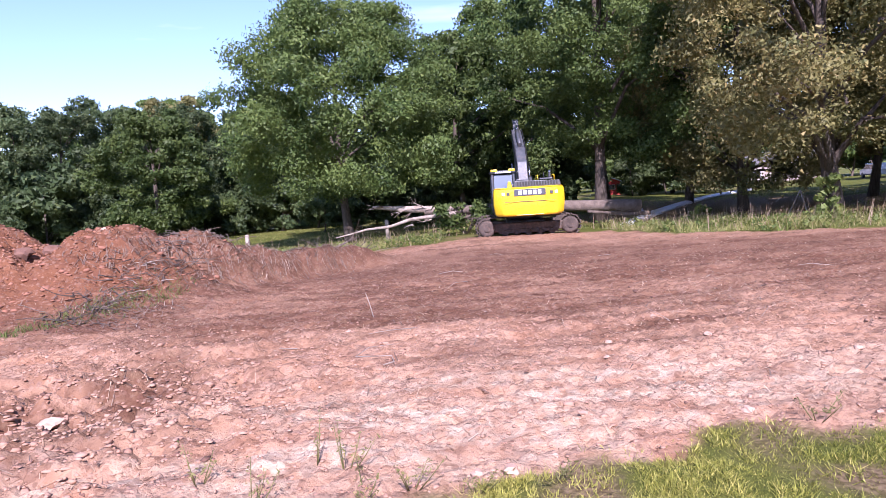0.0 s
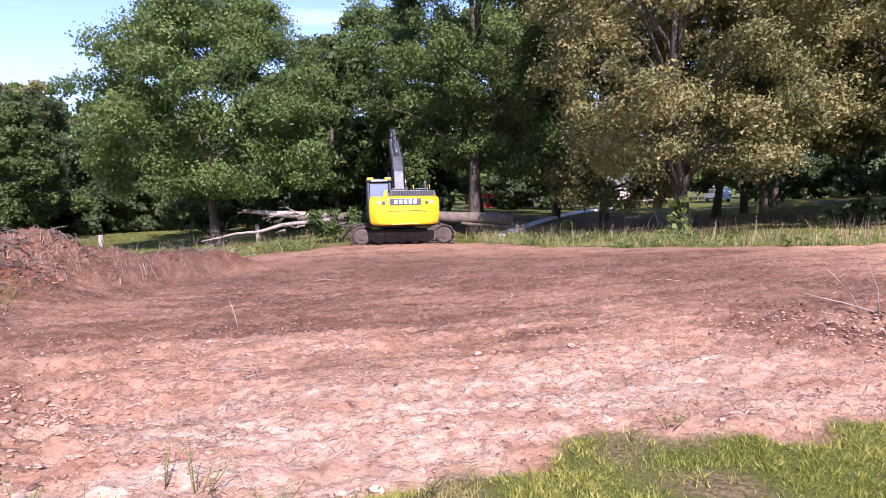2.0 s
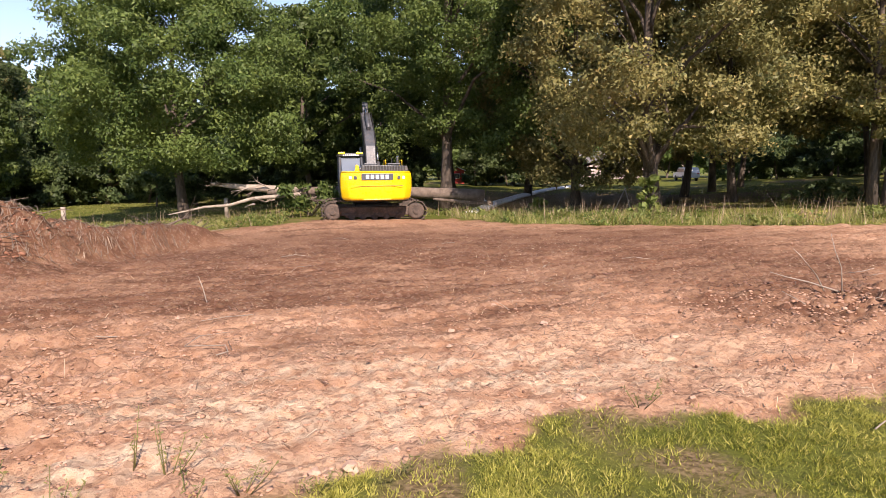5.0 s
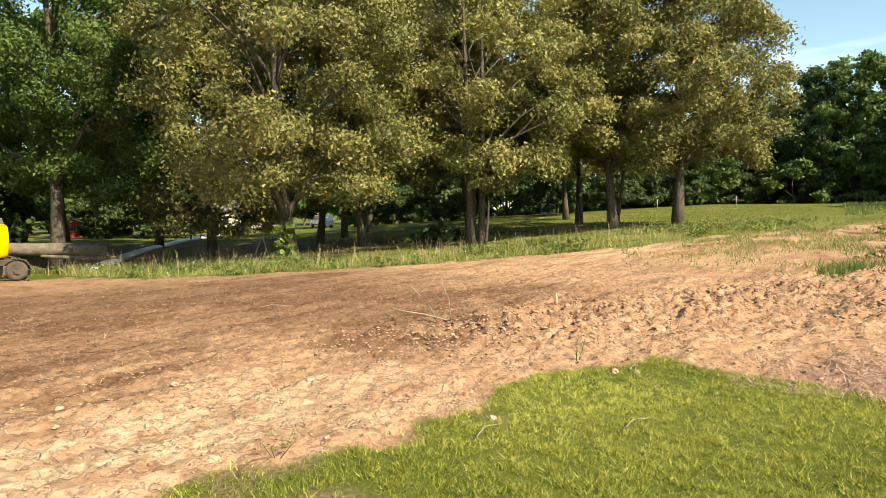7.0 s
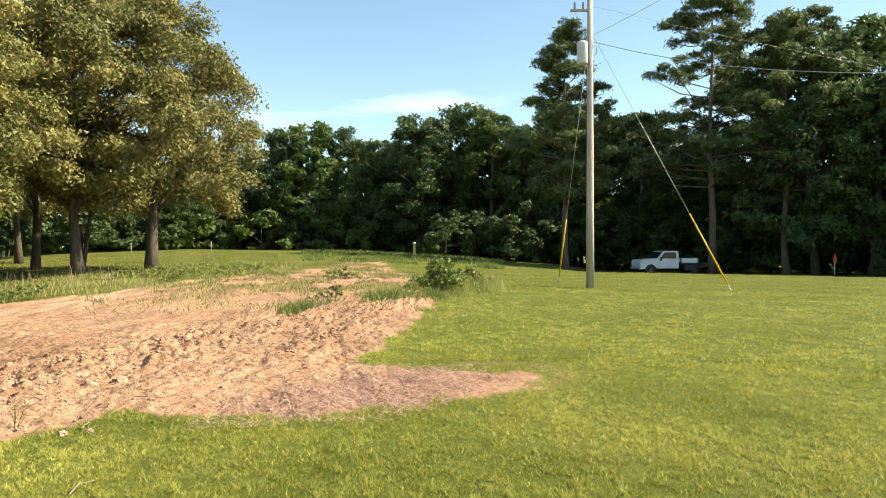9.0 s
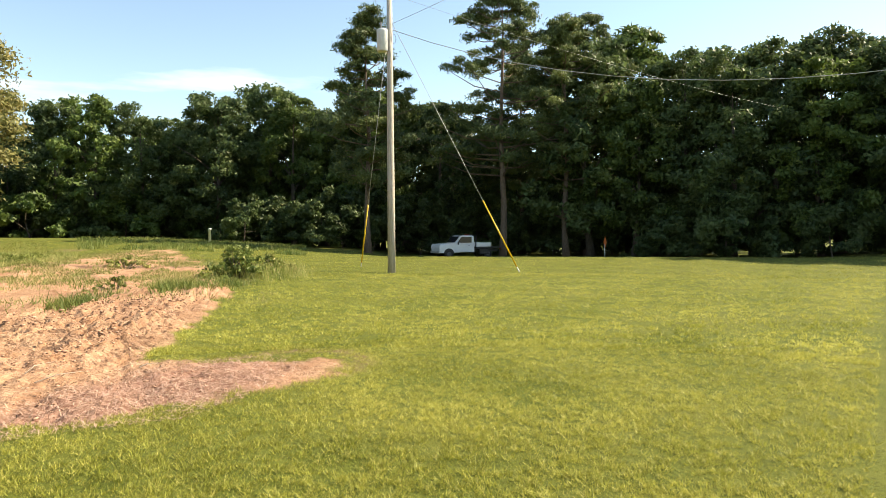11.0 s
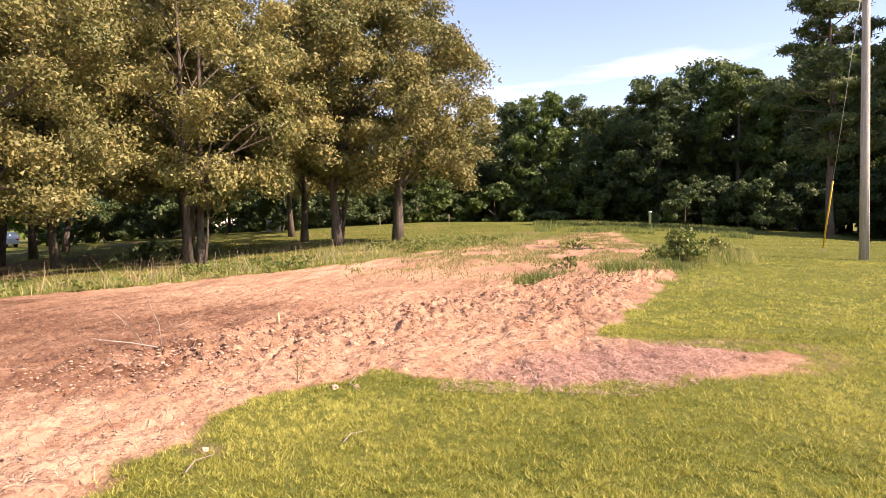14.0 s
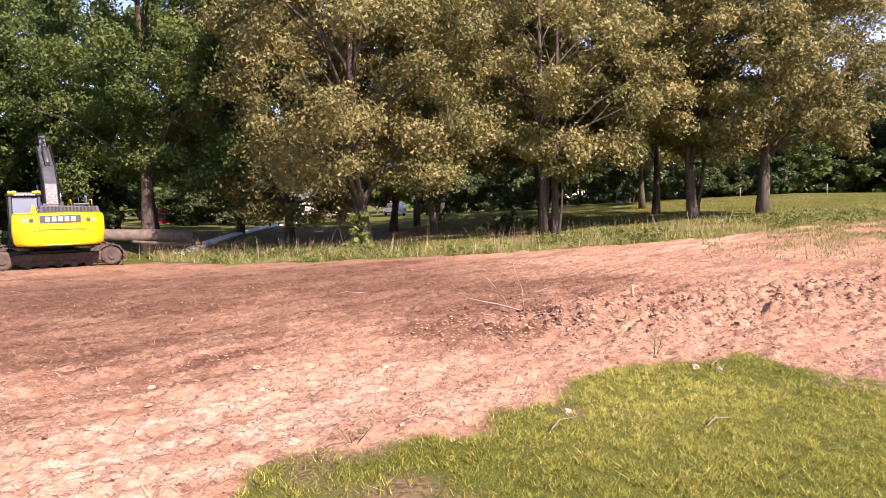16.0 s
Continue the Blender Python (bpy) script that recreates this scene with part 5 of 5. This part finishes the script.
house(pose(49.5, 96.0, hz(49.5, 96) - 0.2, 0, 0, -25), 10, 7, 2.6, BRICK, ROOFING, "single storey house of pale brick behind the trees")
house(pose(18.4, 72.6, hz(18.4, 72.6) + 0.1, 0, 0, -14), 1.9, 1.8, 1.3, RED, WHITEP, "small red shed with white trim", "shed")
bm = bmesh.new()
path_pts = [(7.9, 28.7), (10.6, 34.2), (14.4, 41.0), (20.6, 51.0), (28.0, 60.5)]
flume = thing("drain_pipe", pose(7.9, 28.7, hz(7.9, 28.7)), "pale flattened drain pipe lying across the slope", "pipe")
pts = []
for (x0, y0), (x1, y1) in zip(path_pts, path_pts[1:]):
    for k in range(14):
        t = k / 14
        x, y = x0 + (x1 - x0) * t, y0 + (y1 - y0) * t
        pts.append((x - 7.9, y - 28.7, hz(x, y) + 0.08 - hz(7.9, 28.7)))
tube(bm, pts, [0.36 if k % 2 else 0.34 for k in range(len(pts))], 14)
for v_ in bm.verts:
    k = min(range(len(pts)), key=lambda i: (pts[i][0] - v_.co.x) ** 2 + (pts[i][1] - v_.co.y) ** 2)
    v_.co.z = pts[k][2] + (v_.co.z - pts[k][2]) * 0.4
part("barrel", bm, WHITEPLASTIC, flume)
for k, (dx, dy) in enumerate(((-0.35, 0.0), (0.3, 0.15), (0.05, -0.3))):
    if k == 0:
        tri = thing("stake_tripod", pose(13.3, 24.9, hz(13.3, 24.9)), "three pale wooden stakes leaning together by the trunk", "stakes")
    bm = bmesh.new()
    tube(bm, [(dx * 1.5, dy * 1.5, -0.05), (0, 0, 0.98)], [0.025, 0.022], 6)
    part("stake", bm, DEADWOOD, tri)


def lumpy(name, x, y, r, squash, material, label, category, seed, group=""):
    root = thing(name, pose(x, y, hz(x, y)), label, category, group)
    bm = bmesh.new()
    bmesh.ops.create_icosphere(bm, subdivisions=2, radius=r)
    for v_ in bm.verts:
        v_.co *= 0.75 + 0.6 * noise.noise(v_.co * (1.3 / r) + Vector((seed, 0, 0))) + 0.3 * abs(noise.noise(v_.co * (3.2 / r) + Vector((0, seed, 0))))
        v_.co.z = v_.co.z * squash + r * squash * 0.45
    for f_ in bm.faces:
        f_.smooth = False
    part("lump", bm, material, root)
    return root


lumpy("plastic_bag", 10.5, 38.4, 0.42, 0.7, WHITEPLASTIC, "white crumpled plastic sack on the turf", "bag", 4)
lumpy("plastic_bag", 11.3, 38.3, 0.3, 0.6, WHITEPLASTIC, "white crumpled plastic sack on the turf", "bag", 7)
for x, y in ((54.0, 42.6), (54.9, 42.2)):
    root = thing("barrel", pose(x, y, hz(x, y)), "pale upright barrel at the edge of the wood", "barrel", "barrels")
    bm = bmesh.new()
    tube(bm, [(0, 0, 0), (0, 0, 0.05), (0, 0, 0.35), (0, 0, 0.4), (0, 0, 0.8), (0, 0, 1.15), (0, 0, 1.2)], [0.28, 0.3, 0.3, 0.32, 0.3, 0.3, 0.2], 18)
    part("drum", bm, TANKGREY, root)
mp = thing("marker_post", pose(64.6, 7.5, hz(64.6, 7.5)), "white capped pipe standing in rough turf", "post")
bm = bmesh.new()
tube(bm, [(0, 0, -0.2), (0, 0, 1.15), (0, 0, 1.15), (0, 0, 1.3)], [0.12, 0.12, 0.15, 0.15], 14)
part("pipe", bm, WHITEPLASTIC, mp)
sg = thing("road_sign", pose(46.7, -22.9, hz(46.7, -22.9), 0, 0, -10), "orange diamond road sign on a metal stand", "sign")
b = bmesh.new()
box(b, (0, 0, 0), (0.62, 0.02, 0.62), 0.006, seg=1)
bmesh.ops.transform(b, matrix=pose(0, 0, 1.15, 0, 45, 0), verts=b.verts[:])
part("board", b, surface("sign_orange", (0.75, 0.16, 0.03), (0.8, 0.2, 0.04), 2.0, 0.5, grit=0.0), sg)
bm = bmesh.new()
tube(bm, [(0, 0.03, -0.1), (0, 0.03, 1.0)], [0.025, 0.025], 8)
part("stand", bm, GALV, sg)
for x, y, h_ in ((-8.45, 28.8, 1.12), (-15.5, 31.5, 1.1), (-2.6, 31.0, 1.0)):
    fp = thing("fence_post", pose(x, y, hz(x, y), 3, -2, 0), "weathered pale wooden fence post", "fence post", "old fence posts")
    bm = bmesh.new()
    tube(bm, [(0, 0, -0.3), (0, 0, h_ * 0.6), (0.01, 0, h_)], [0.10, 0.09, 0.085], 10, wob=0.08, rng=random.Random(3))
    part("post", bm, DEADWOOD, fp)
for k in range(2):
    x, y = 53 + 5.5 * k, 29.5 - 4.4 * k
    fp = thing("garden_stake", pose(x, y, hz(x, y)), "pale thin stake in the far garden", "stake", "garden stakes")
    bm = bmesh.new()
    tube(bm, [(0, 0, -0.2), (0, 0, 0.9)], [0.04, 0.035], 6)
    part("post", bm, DEADWOOD, fp)


# ---- bushes and weeds that stand out ----
def bush(x, y, w, h, count, per, size, leaf, label, seed, name="bush"):
    r_ = np.random.default_rng(seed)
    root = thing(name, pose(x, y, hz(x, y)), label, "bush")
    c = np.stack([r_.normal(size=count) * w * 0.27, r_.normal(size=count) * w * 0.22, r_.uniform(0.12, 0.88, count) * h], 1)
    c[:, 2] *= np.clip(1.15 - (np.hypot(c[:, 0], c[:, 1]) / (w * 0.62)) ** 2, 0.25, 1)
    v_, f_ = leaves(r_, c, np.full(count, min(w, h) * 0.17), per, size)
    mesh_np("foliage", v_, f_, leaf, root)
    b_ = bmesh.new()
    for q in c[:: 2]:
        tube(b_, [(q[0] * 0.3, q[1] * 0.3, -0.05), tuple(q * (0.7, 0.7, 0.6)), tuple(q)], [0.016, 0.011, 0.005], 5)
    part("stems", b_, LOGBARK, root)
    return root


bush(24.0, 1.7, 2.0, 1.15, 40, 55, 0.085, SHRUB, "leafy green bush at the corner of the field", 61)
bush(25.6, 0.6, 1.6, 0.9, 26, 40, 0.08, TALL, "dry weedy bush at the corner of the field", 62)
bush(19.6, 4.6, 1.4, 0.45, 14, 30, 0.06, TALL, "small green weed clump on the stripped soil", 63)
bush(22.6, 24.4, 2.9, 1.1, 44, 45, 0.12, FOREST, "dark heap of cut brush under the trees", 64, "brush_heap")
bush(12.9, 22.3, 0.9, 1.9, 20, 40, 0.12, SHRUB, "green vine growing round the trunk", 65, "vine")
bush(10.6, 27.5, 0.9, 0.7, 14, 40, 0.1, SHRUB, "small weed bush in the rough grass", 66)
bush(-6.0, 27.5, 0.8, 0.5, 12, 40, 0.08, OLIVE, "small brown weed clump near the fence", 67)
bush(27.5, 6.2, 1.6, 0.5, 20, 40, 0.08, TALL, "low weedy regrowth on the stripped soil", 68)
bush(53.7, -31.0, 5.5, 2.0, 50, 70, 0.16, FOREST, "rounded dark shrub in front of the wood", 69)


def weed(x, y, h, seed, n=5):
    r_ = np.random.default_rng(seed)
    root = thing("weed", pose(x, y, hz(x, y)), "spindly green weed growing in the clay", "weed", "weeds at the edge of the lawn")
    cs = []
    for _ in range(n):
        b_ = bmesh.new()
        dx, dy, hh = r_.normal() * 0.07, r_.normal() * 0.07, h * r_.uniform(0.5, 1.0)
        tube(b_, [(dx * 0.3, dy * 0.3, -0.02), (dx, dy, hh * 0.5), (dx * 1.5, dy * 1.5, hh)], [0.0035, 0.003, 0.0015], 5)
        part("stem", b_, OLIVE, root)
        for t in np.linspace(0.3, 1, 8):
            cs.append((dx * 1.5 * t, dy * 1.5 * t, hh * t))
    v_, f_ = leaves(r_, np.array(cs), np.full(len(cs), 0.03), 2, 0.010, long=3.0)
    mesh_np("foliage", v_, f_, OLIVE, root)


for k, (x, y, h_) in enumerate(((-0.95, 3.9, 0.42), (-0.75, 3.75, 0.3), (-0.35, 3.5, 0.2), (0.0, 3.4, 0.16), (-1.6, 3.7, 0.24), (-1.2, 3.35, 0.25), (0.45, 3.5, 0.12), (2.2, 4.05, 0.14), (-0.6, 3.45, 0.15), (6.0, 4.35, 0.25))):
    weed(x, y, h_, 200 + k, 2 if h_ > 0.35 else 4)


# ---- ground cover ----
def blade_field(name, x, y, h, w, material, label, category, rng, lean=0.5, sink=0.01):
    n = len(x)
    z = height(x, y) - sink
    th = rng.uniform(0, 6.2832, n)
    hh = h * rng.uniform(0.55, 1.25, n)
    ww = w * rng.uniform(0.6, 1.3, n)
    lx, ly = rng.normal(size=n) * lean * hh, rng.normal(size=n) * lean * hh
    a = np.stack([x - np.cos(th) * ww / 2, y - np.sin(th) * ww / 2, z], 1)
    b = np.stack([x + np.cos(th) * ww / 2, y + np.sin(th) * ww / 2, z], 1)
    c = np.stack([x + lx, y + ly, z + hh], 1)
    ob = mesh_np(name, np.stack([a, b, c], 1).reshape(-1, 3), np.arange(3 * n).reshape(n, 3), material)
    return tagged(ob, label, category, kind="stuff")


def polar(rng, n, a0, a1, d0, d1, power=1.0):
    a, d = np.radians(rng.uniform(a0, a1, n)), d0 + (d1 - d0) * rng.uniform(0, 1, n) ** power
    return d * np.sin(a), d * np.cos(a)


gr = np.random.default_rng(101)
x, y = polar(gr, 720000, -2, 136, 2.6, 10.5, 1.2)
k = field_in(x, y) < 0.03 + 0.1 * gr.normal(size=len(x)) * (gr.uniform(size=len(x)) < 0.3)
k &= gr.uniform(size=len(x)) > 0.8 * smooth(fbm(x * 0.9, y * 0.9, 3, 85), 0.48, 0.6) * (1 - smooth(np.degrees(np.arctan2(x, y)), 46, 58))
tuft = smooth(fbm(x * 13.0, y * 13.0, 3, 151), 0.3, 0.7)
k &= gr.uniform(size=len(x)) < 0.45 + 0.75 * tuft
blade_field("lawn_grass", x[k], y[k], (0.02 + 0.034 * tuft)[k], 0.0085, BLADE, "short mown green lawn grass", "grass", gr, 0.7)
x, y = polar(gr, 260000, 40, 136, 10.0, 28.0, 1.3)
tuft = smooth(fbm(x * 6.0, y * 6.0, 3, 153), 0.3, 0.7)
k = (field_in(x, y) < 0.0) & (gr.uniform(size=len(x)) < 0.25 + 0.9 * tuft)
blade_field("lawn_grass", x[k], y[k], (0.025 + 0.04 * tuft)[k], 0.018, BLADE, "short mown green lawn grass", "grass", gr, 0.6)
x, y = polar(gr, 100000, 48, 136, 26.0, 62.0, 1.1)
k = (field_in(x, y) < 0.0) & (gr.uniform(size=len(x)) < 0.3 + 0.9 * smooth(fbm(x * 1.5, y * 1.5, 3, 155), 0.35, 0.65))
blade_field("lawn_grass", x[k], y[k], 0.055, 0.04, BLADE, "short mown green lawn grass", "grass", gr, 0.6)
# the rough garden strip beyond the field
x, y = polar(gr, 14000, 74, 91, 46.0, 68.0)
k = fbm(x * 0.3, y * 0.9, 3, 157) > 0.47
blade_field("garden_rows", x[k], y[k], 0.3, 0.06, SHRUB, "low dark weeds in old garden rows", "weeds", gr, 0.5)
# dry grass round the corner bush
x, y = gr.normal(25.6, 1.1, 3600), gr.normal(1.0, 0.7, 3600)
blade_field("corner_grass", x, y, 0.5, 0.016, TALL, "tall dry grass at the corner of the field", "grass", gr, 0.35)
t = gr.uniform(0, 1, 6500)
x, y = 15.6 + 5.6 * t + 0.45 * gr.normal(size=6500), 5.1 - 3.7 * t + 0.4 * gr.normal(size=6500)
k = gr.uniform(size=6500) < smooth(fbm(x * 0.9, y * 0.9, 3, 175), 0.38, 0.58)
blade_field("edge_weeds", x[k], y[k], 0.26, 0.022, SHRUB, "green weeds along the edge of the stripped soil", "weeds", gr, 0.5)
# tall grass along the old fence
x, y = polar(gr, 150000, -24, 74, 15.0, 40.0)
e = field_in(x, y)
k = (e < -0.1) & (e > -4.2) & (y > 8) & (gr.uniform(size=len(x)) < smooth(fbm(x * 0.5, y * 0.5, 3, 91), 0.3, 0.6)) & ~((np.abs(x - EXX) < 3.4) & (y < EXY + 1.5))
blade_field("tall_grass", x[k], y[k], (0.12 + 0.3 * smooth(fbm(x * 1.1, y * 1.1, 3, 159), 0.3, 0.7))[k], 0.024, TALL, "tall uncut grass with dry seed stalks", "grass", gr, 0.55)
x, y = polar(gr, 5200, -22, 74, 17.0, 36.0)
e = field_in(x, y)
k = (e < 0.1) & (e > -3.4) & (y > 9) & ~((np.abs(x - EXX) < 3.4) & (y < EXY + 1.5)) & (fbm(x * 0.45, y * 0.45, 3, 93) > 0.46)
cw_ = np.stack([x[k], y[k], height(x[k], y[k]) + gr.uniform(0.05, 0.32, k.sum())], 1)
v, f = leaves(gr, cw_, np.full(len(cw_), 0.16), 16, 0.07)
tagged(mesh_np("leafy_weeds", v, f, SHRUB), "leafy green weeds along the old fence", "weeds", kind="stuff")
x, y = polar(gr, 2600, -20, 60, 20.0, 30.0)
e = field_in(x, y)
k = (e < -0.2) & (e > -3.5) & ~((np.abs(x - EXX) < 3.4) & (y < EXY + 1.5))
blade_field("dry_stalks", x[k], y[k], 0.75, 0.018, STRAW, "tall dry grass stalks", "grass", gr, 0.25)
# turf under and behind the trees
x, y = polar(gr, 80000, -40, 72, 27.0, 62.0)
k = (field_in(x, y) < -3.0) & (gr.uniform(size=len(x)) > 1.3 * np.exp(-(((x - 16.5) / 9) ** 2 + ((y - 37) / 9) ** 2)))
blade_field("rough_turf", x[k], y[k], 0.08, 0.05, TURF, "rough grass beneath the trees", "grass", gr, 0.5)
# regrowth over the far part of the field and round the near edge
x, y = polar(gr, 170000, 58, 92, 16.0, 60.0)
e = field_in(x, y)
k = (e > -1.0) & (gr.uniform(size=len(x)) < smooth(fbm(x * 0.55, y * 0.9, 3, 95), 0.36, 0.56) * smooth(x, 14, 24))
blade_field("weed_regrowth", x[k], y[k], 0.12, 0.022, TALL, "patchy green regrowth on the stripped soil", "grass", gr, 0.5)
x, y = polar(gr, 26000, -30, 80, 8.5, 24.0)
e = field_in(x, y)
k = (e > 0.3) & (gr.uniform(size=len(x)) < 0.5 * smooth(fbm(x * 0.5, y * 0.8, 3, 97), 0.5, 0.68))
blade_field("stubble", x[k], y[k], 0.02, 0.02, STRAW, "dry stubble and plant litter in the soil", "stubble", gr, 1.6, 0.0)
x, y = polar(gr, 26000, -38, -18, 9.2, 13.0)
k = (gr.uniform(size=len(x)) < 0.3 * np.exp(-((y - 9.7 - 1.5 * (x + 5.8)) / 0.55) ** 2)) & (x < -4.6) & (x > -6.3)
blade_field("bank_weeds", x[k], y[k], 0.1, 0.016, SHRUB, "grey green weeds at the foot of the soil heap", "grass", gr, 0.6)


def slivers(name, x, y, ln, w, material, label, rng):
    n = len(x)
    th, L = rng.uniform(0, 6.2832, n), ln * rng.uniform(0.3, 1.3, n)
    dx, dy = np.cos(th), np.sin(th)
    z = height(x, y) + 0.012
    z1 = height(x + dx * L, y + dy * L) + 0.012 + rng.uniform(0, 0.03, n)
    ww = w * rng.uniform(0.6, 1.5, n)
    a = np.stack([x - dy * ww, y + dx * ww, z], 1)
    b = np.stack([x + dy * ww, y - dx * ww, z], 1)
    c = np.stack([x + dx * L + dy * ww * 0.5, y + dy * L - dx * ww * 0.5, z1], 1)
    d = np.stack([x + dx * L - dy * ww * 0.5, y + dy * L + dx * ww * 0.5, z1], 1)
    ob = mesh_np(name, np.stack([a, b, c, d], 1).reshape(-1, 3), np.arange(4 * n).reshape(n, 4), material)
    return tagged(ob, label, "litter", kind="stuff")


x, y = polar(gr, 5000, -36, 88, 4.0, 24.0)
k = field_in(x, y) > 0.1
slivers("straw_litter", x[k], y[k], 0.10, 0.003, STRAW, "scattered dry straw and root fibres", gr)
x, y = polar(gr, 2600, -36, 86, 5.0, 22.0)
k = field_in(x, y) > 0.1
slivers("root_litter", x[k], y[k], 0.11, 0.004, TRASH, "dark broken roots and twigs in the soil", gr)
x, y = polar(gr, 14000, 50, 97, 6.5, 10.5)
k = np.exp(-((((x - 7.6) / 1.9) ** 2 + ((y - 1.3 + 0.45 * (x - 7.6)) / 1.1) ** 2) ** 2)) > 0.3
slivers("dead_thatch", x[k], y[k], 0.10, 0.003, THATCH, "dead dry grass thatch", gr)


def crumbs(name, x, y, r, material, label, rng):
    phi = (1 + 5 ** 0.5) / 2
    ico = np.array([(-1, phi, 0), (1, phi, 0), (-1, -phi, 0), (1, -phi, 0), (0, -1, phi), (0, 1, phi), (0, -1, -phi), (0, 1, -phi), (phi, 0, -1), (phi, 0, 1), (-phi, 0, -1), (-phi, 0, 1)]) / 1.9
    fc = np.array([(0, 11, 5), (0, 5, 1), (0, 1, 7), (0, 7, 10), (0, 10, 11), (1, 5, 9), (5, 11, 4), (11, 10, 2), (10, 7, 6), (7, 1, 8), (3, 9, 4), (3, 4, 2), (3, 2, 6), (3, 6, 8), (3, 8, 9), (4, 9, 5), (2, 4, 11), (6, 2, 10), (8, 6, 7), (9, 8, 1)])
    n = len(x)
    sc = r[:, None] * rng.uniform(0.6, 1.4, (n, 3)) * (1.2, 1, 0.5)
    v = ico[None] * sc[:, None, :] * rng.uniform(0.5, 1.45, (n, 12, 1))
    th = rng.uniform(0, 6.28, n)
    c_, s_ = np.cos(th)[:, None], np.sin(th)[:, None]
    v = np.stack([v[..., 0] * c_ - v[..., 1] * s_, v[..., 0] * s_ + v[..., 1] * c_, v[..., 2]], 2)
    v += np.stack([x, y, height(x, y) - 0.05 * r], 1)[:, None, :]
    f = (fc[None] + (np.arange(n) * 12)[:, None, None]).reshape(-1, 3)
    return tagged(mesh_np(name, v.reshape(-1, 3), f, material), label, "soil", kind="stuff")


x, y = polar(gr, 64000, -38, 88, 3.2, 17.0, 1.15)
b = rough_band(x, y)
k = (field_in(x, y) > 0.05) & (gr.uniform(size=len(x)) < 0.40 + 0.60 * b)
x, y, b = x[k], y[k], b[k]
r = np.clip((0.006 + 0.010 * b) * np.exp(gr.normal(size=len(x)) * 0.5) + 0.004, 0, 0.035)
dark = (y + 0.12 * x > 8.2) & (x < 9) | (gr.uniform(size=len(x)) < 0.04)
crumbs("clay_clods", x[~dark], y[~dark], r[~dark], CLODMAT, "broken lumps of dry reddish clay", gr)
crumbs("loam_clods", x[dark], y[dark], r[dark], DARKCLOD, "broken lumps of dark brown soil", gr)
x, y = gr.normal(-7.2, 2.2, 3000), gr.normal(12.6, 1.5, 3000)
k = land(x, y) > 0.1
crumbs("heap_clods", x[k], y[k], 0.02 * np.exp(gr.normal(size=k.sum()) * 0.55), surface("heap_clod_soil", (0.24, 0.105, 0.06), (0.35, 0.165, 0.1), 1.3, 0.95, grit=0.6), "lumps of red soil on the heap", gr)

rst = random.Random(33)
spots = [(0.22, 3.62, 0.06), (0.02, 3.62, 0.04), (0.5, 3.85, 0.03), (5.75, 3.72, 0.05), (5.9, 3.55, 0.035), (1.9, 4.35, 0.05), (-3.2, 5.0, 0.1), (-7.6, 11.9, 0.22), (-7.1, 12.0, 0.2), (-6.4, 12.5, 0.09), (8.2, 4.6, 0.1), (7.9, 4.8, 0.1)]
spots += [(d * math.sin(a), d * math.cos(a), rst.uniform(0.02, 0.045)) for a, d in ((radians(rst.uniform(-34, 55)), rst.uniform(4.2, 10)) for _ in range(16))]
for k, (sx_, sy_, r_) in enumerate(spots):
    lumpy("stone", sx_, sy_, r_, 0.6, STONE if k not in (7, 8, 10, 11) else (DARKCLOD if k < 9 else CLODMAT), "pale angular stone lying on the clay" if k not in (7, 8, 10, 11) else "large lump of soil on the loose ground", "stone", k * 1.7, "stones on the field")
x, y = polar(gr, 22000, -36, -8, 10.0, 19.0)
k = np.exp(-((x + 4.6 - 0.62 * (y - 13.4)) / 0.8) ** 2) * (y > 11.4) * (y < 18.5) > gr.uniform(size=len(x))
x, y, k = np.concatenate([x[k], gr.normal(-5.3, 0.45, 700)]), np.concatenate([y[k], gr.normal(10.3, 0.5, 700)]), slice(None)
slivers("bank_trash", x[k], y[k], 0.16, 0.007, TRASH, "dry leaves, bark and root trash on the bank", gr)
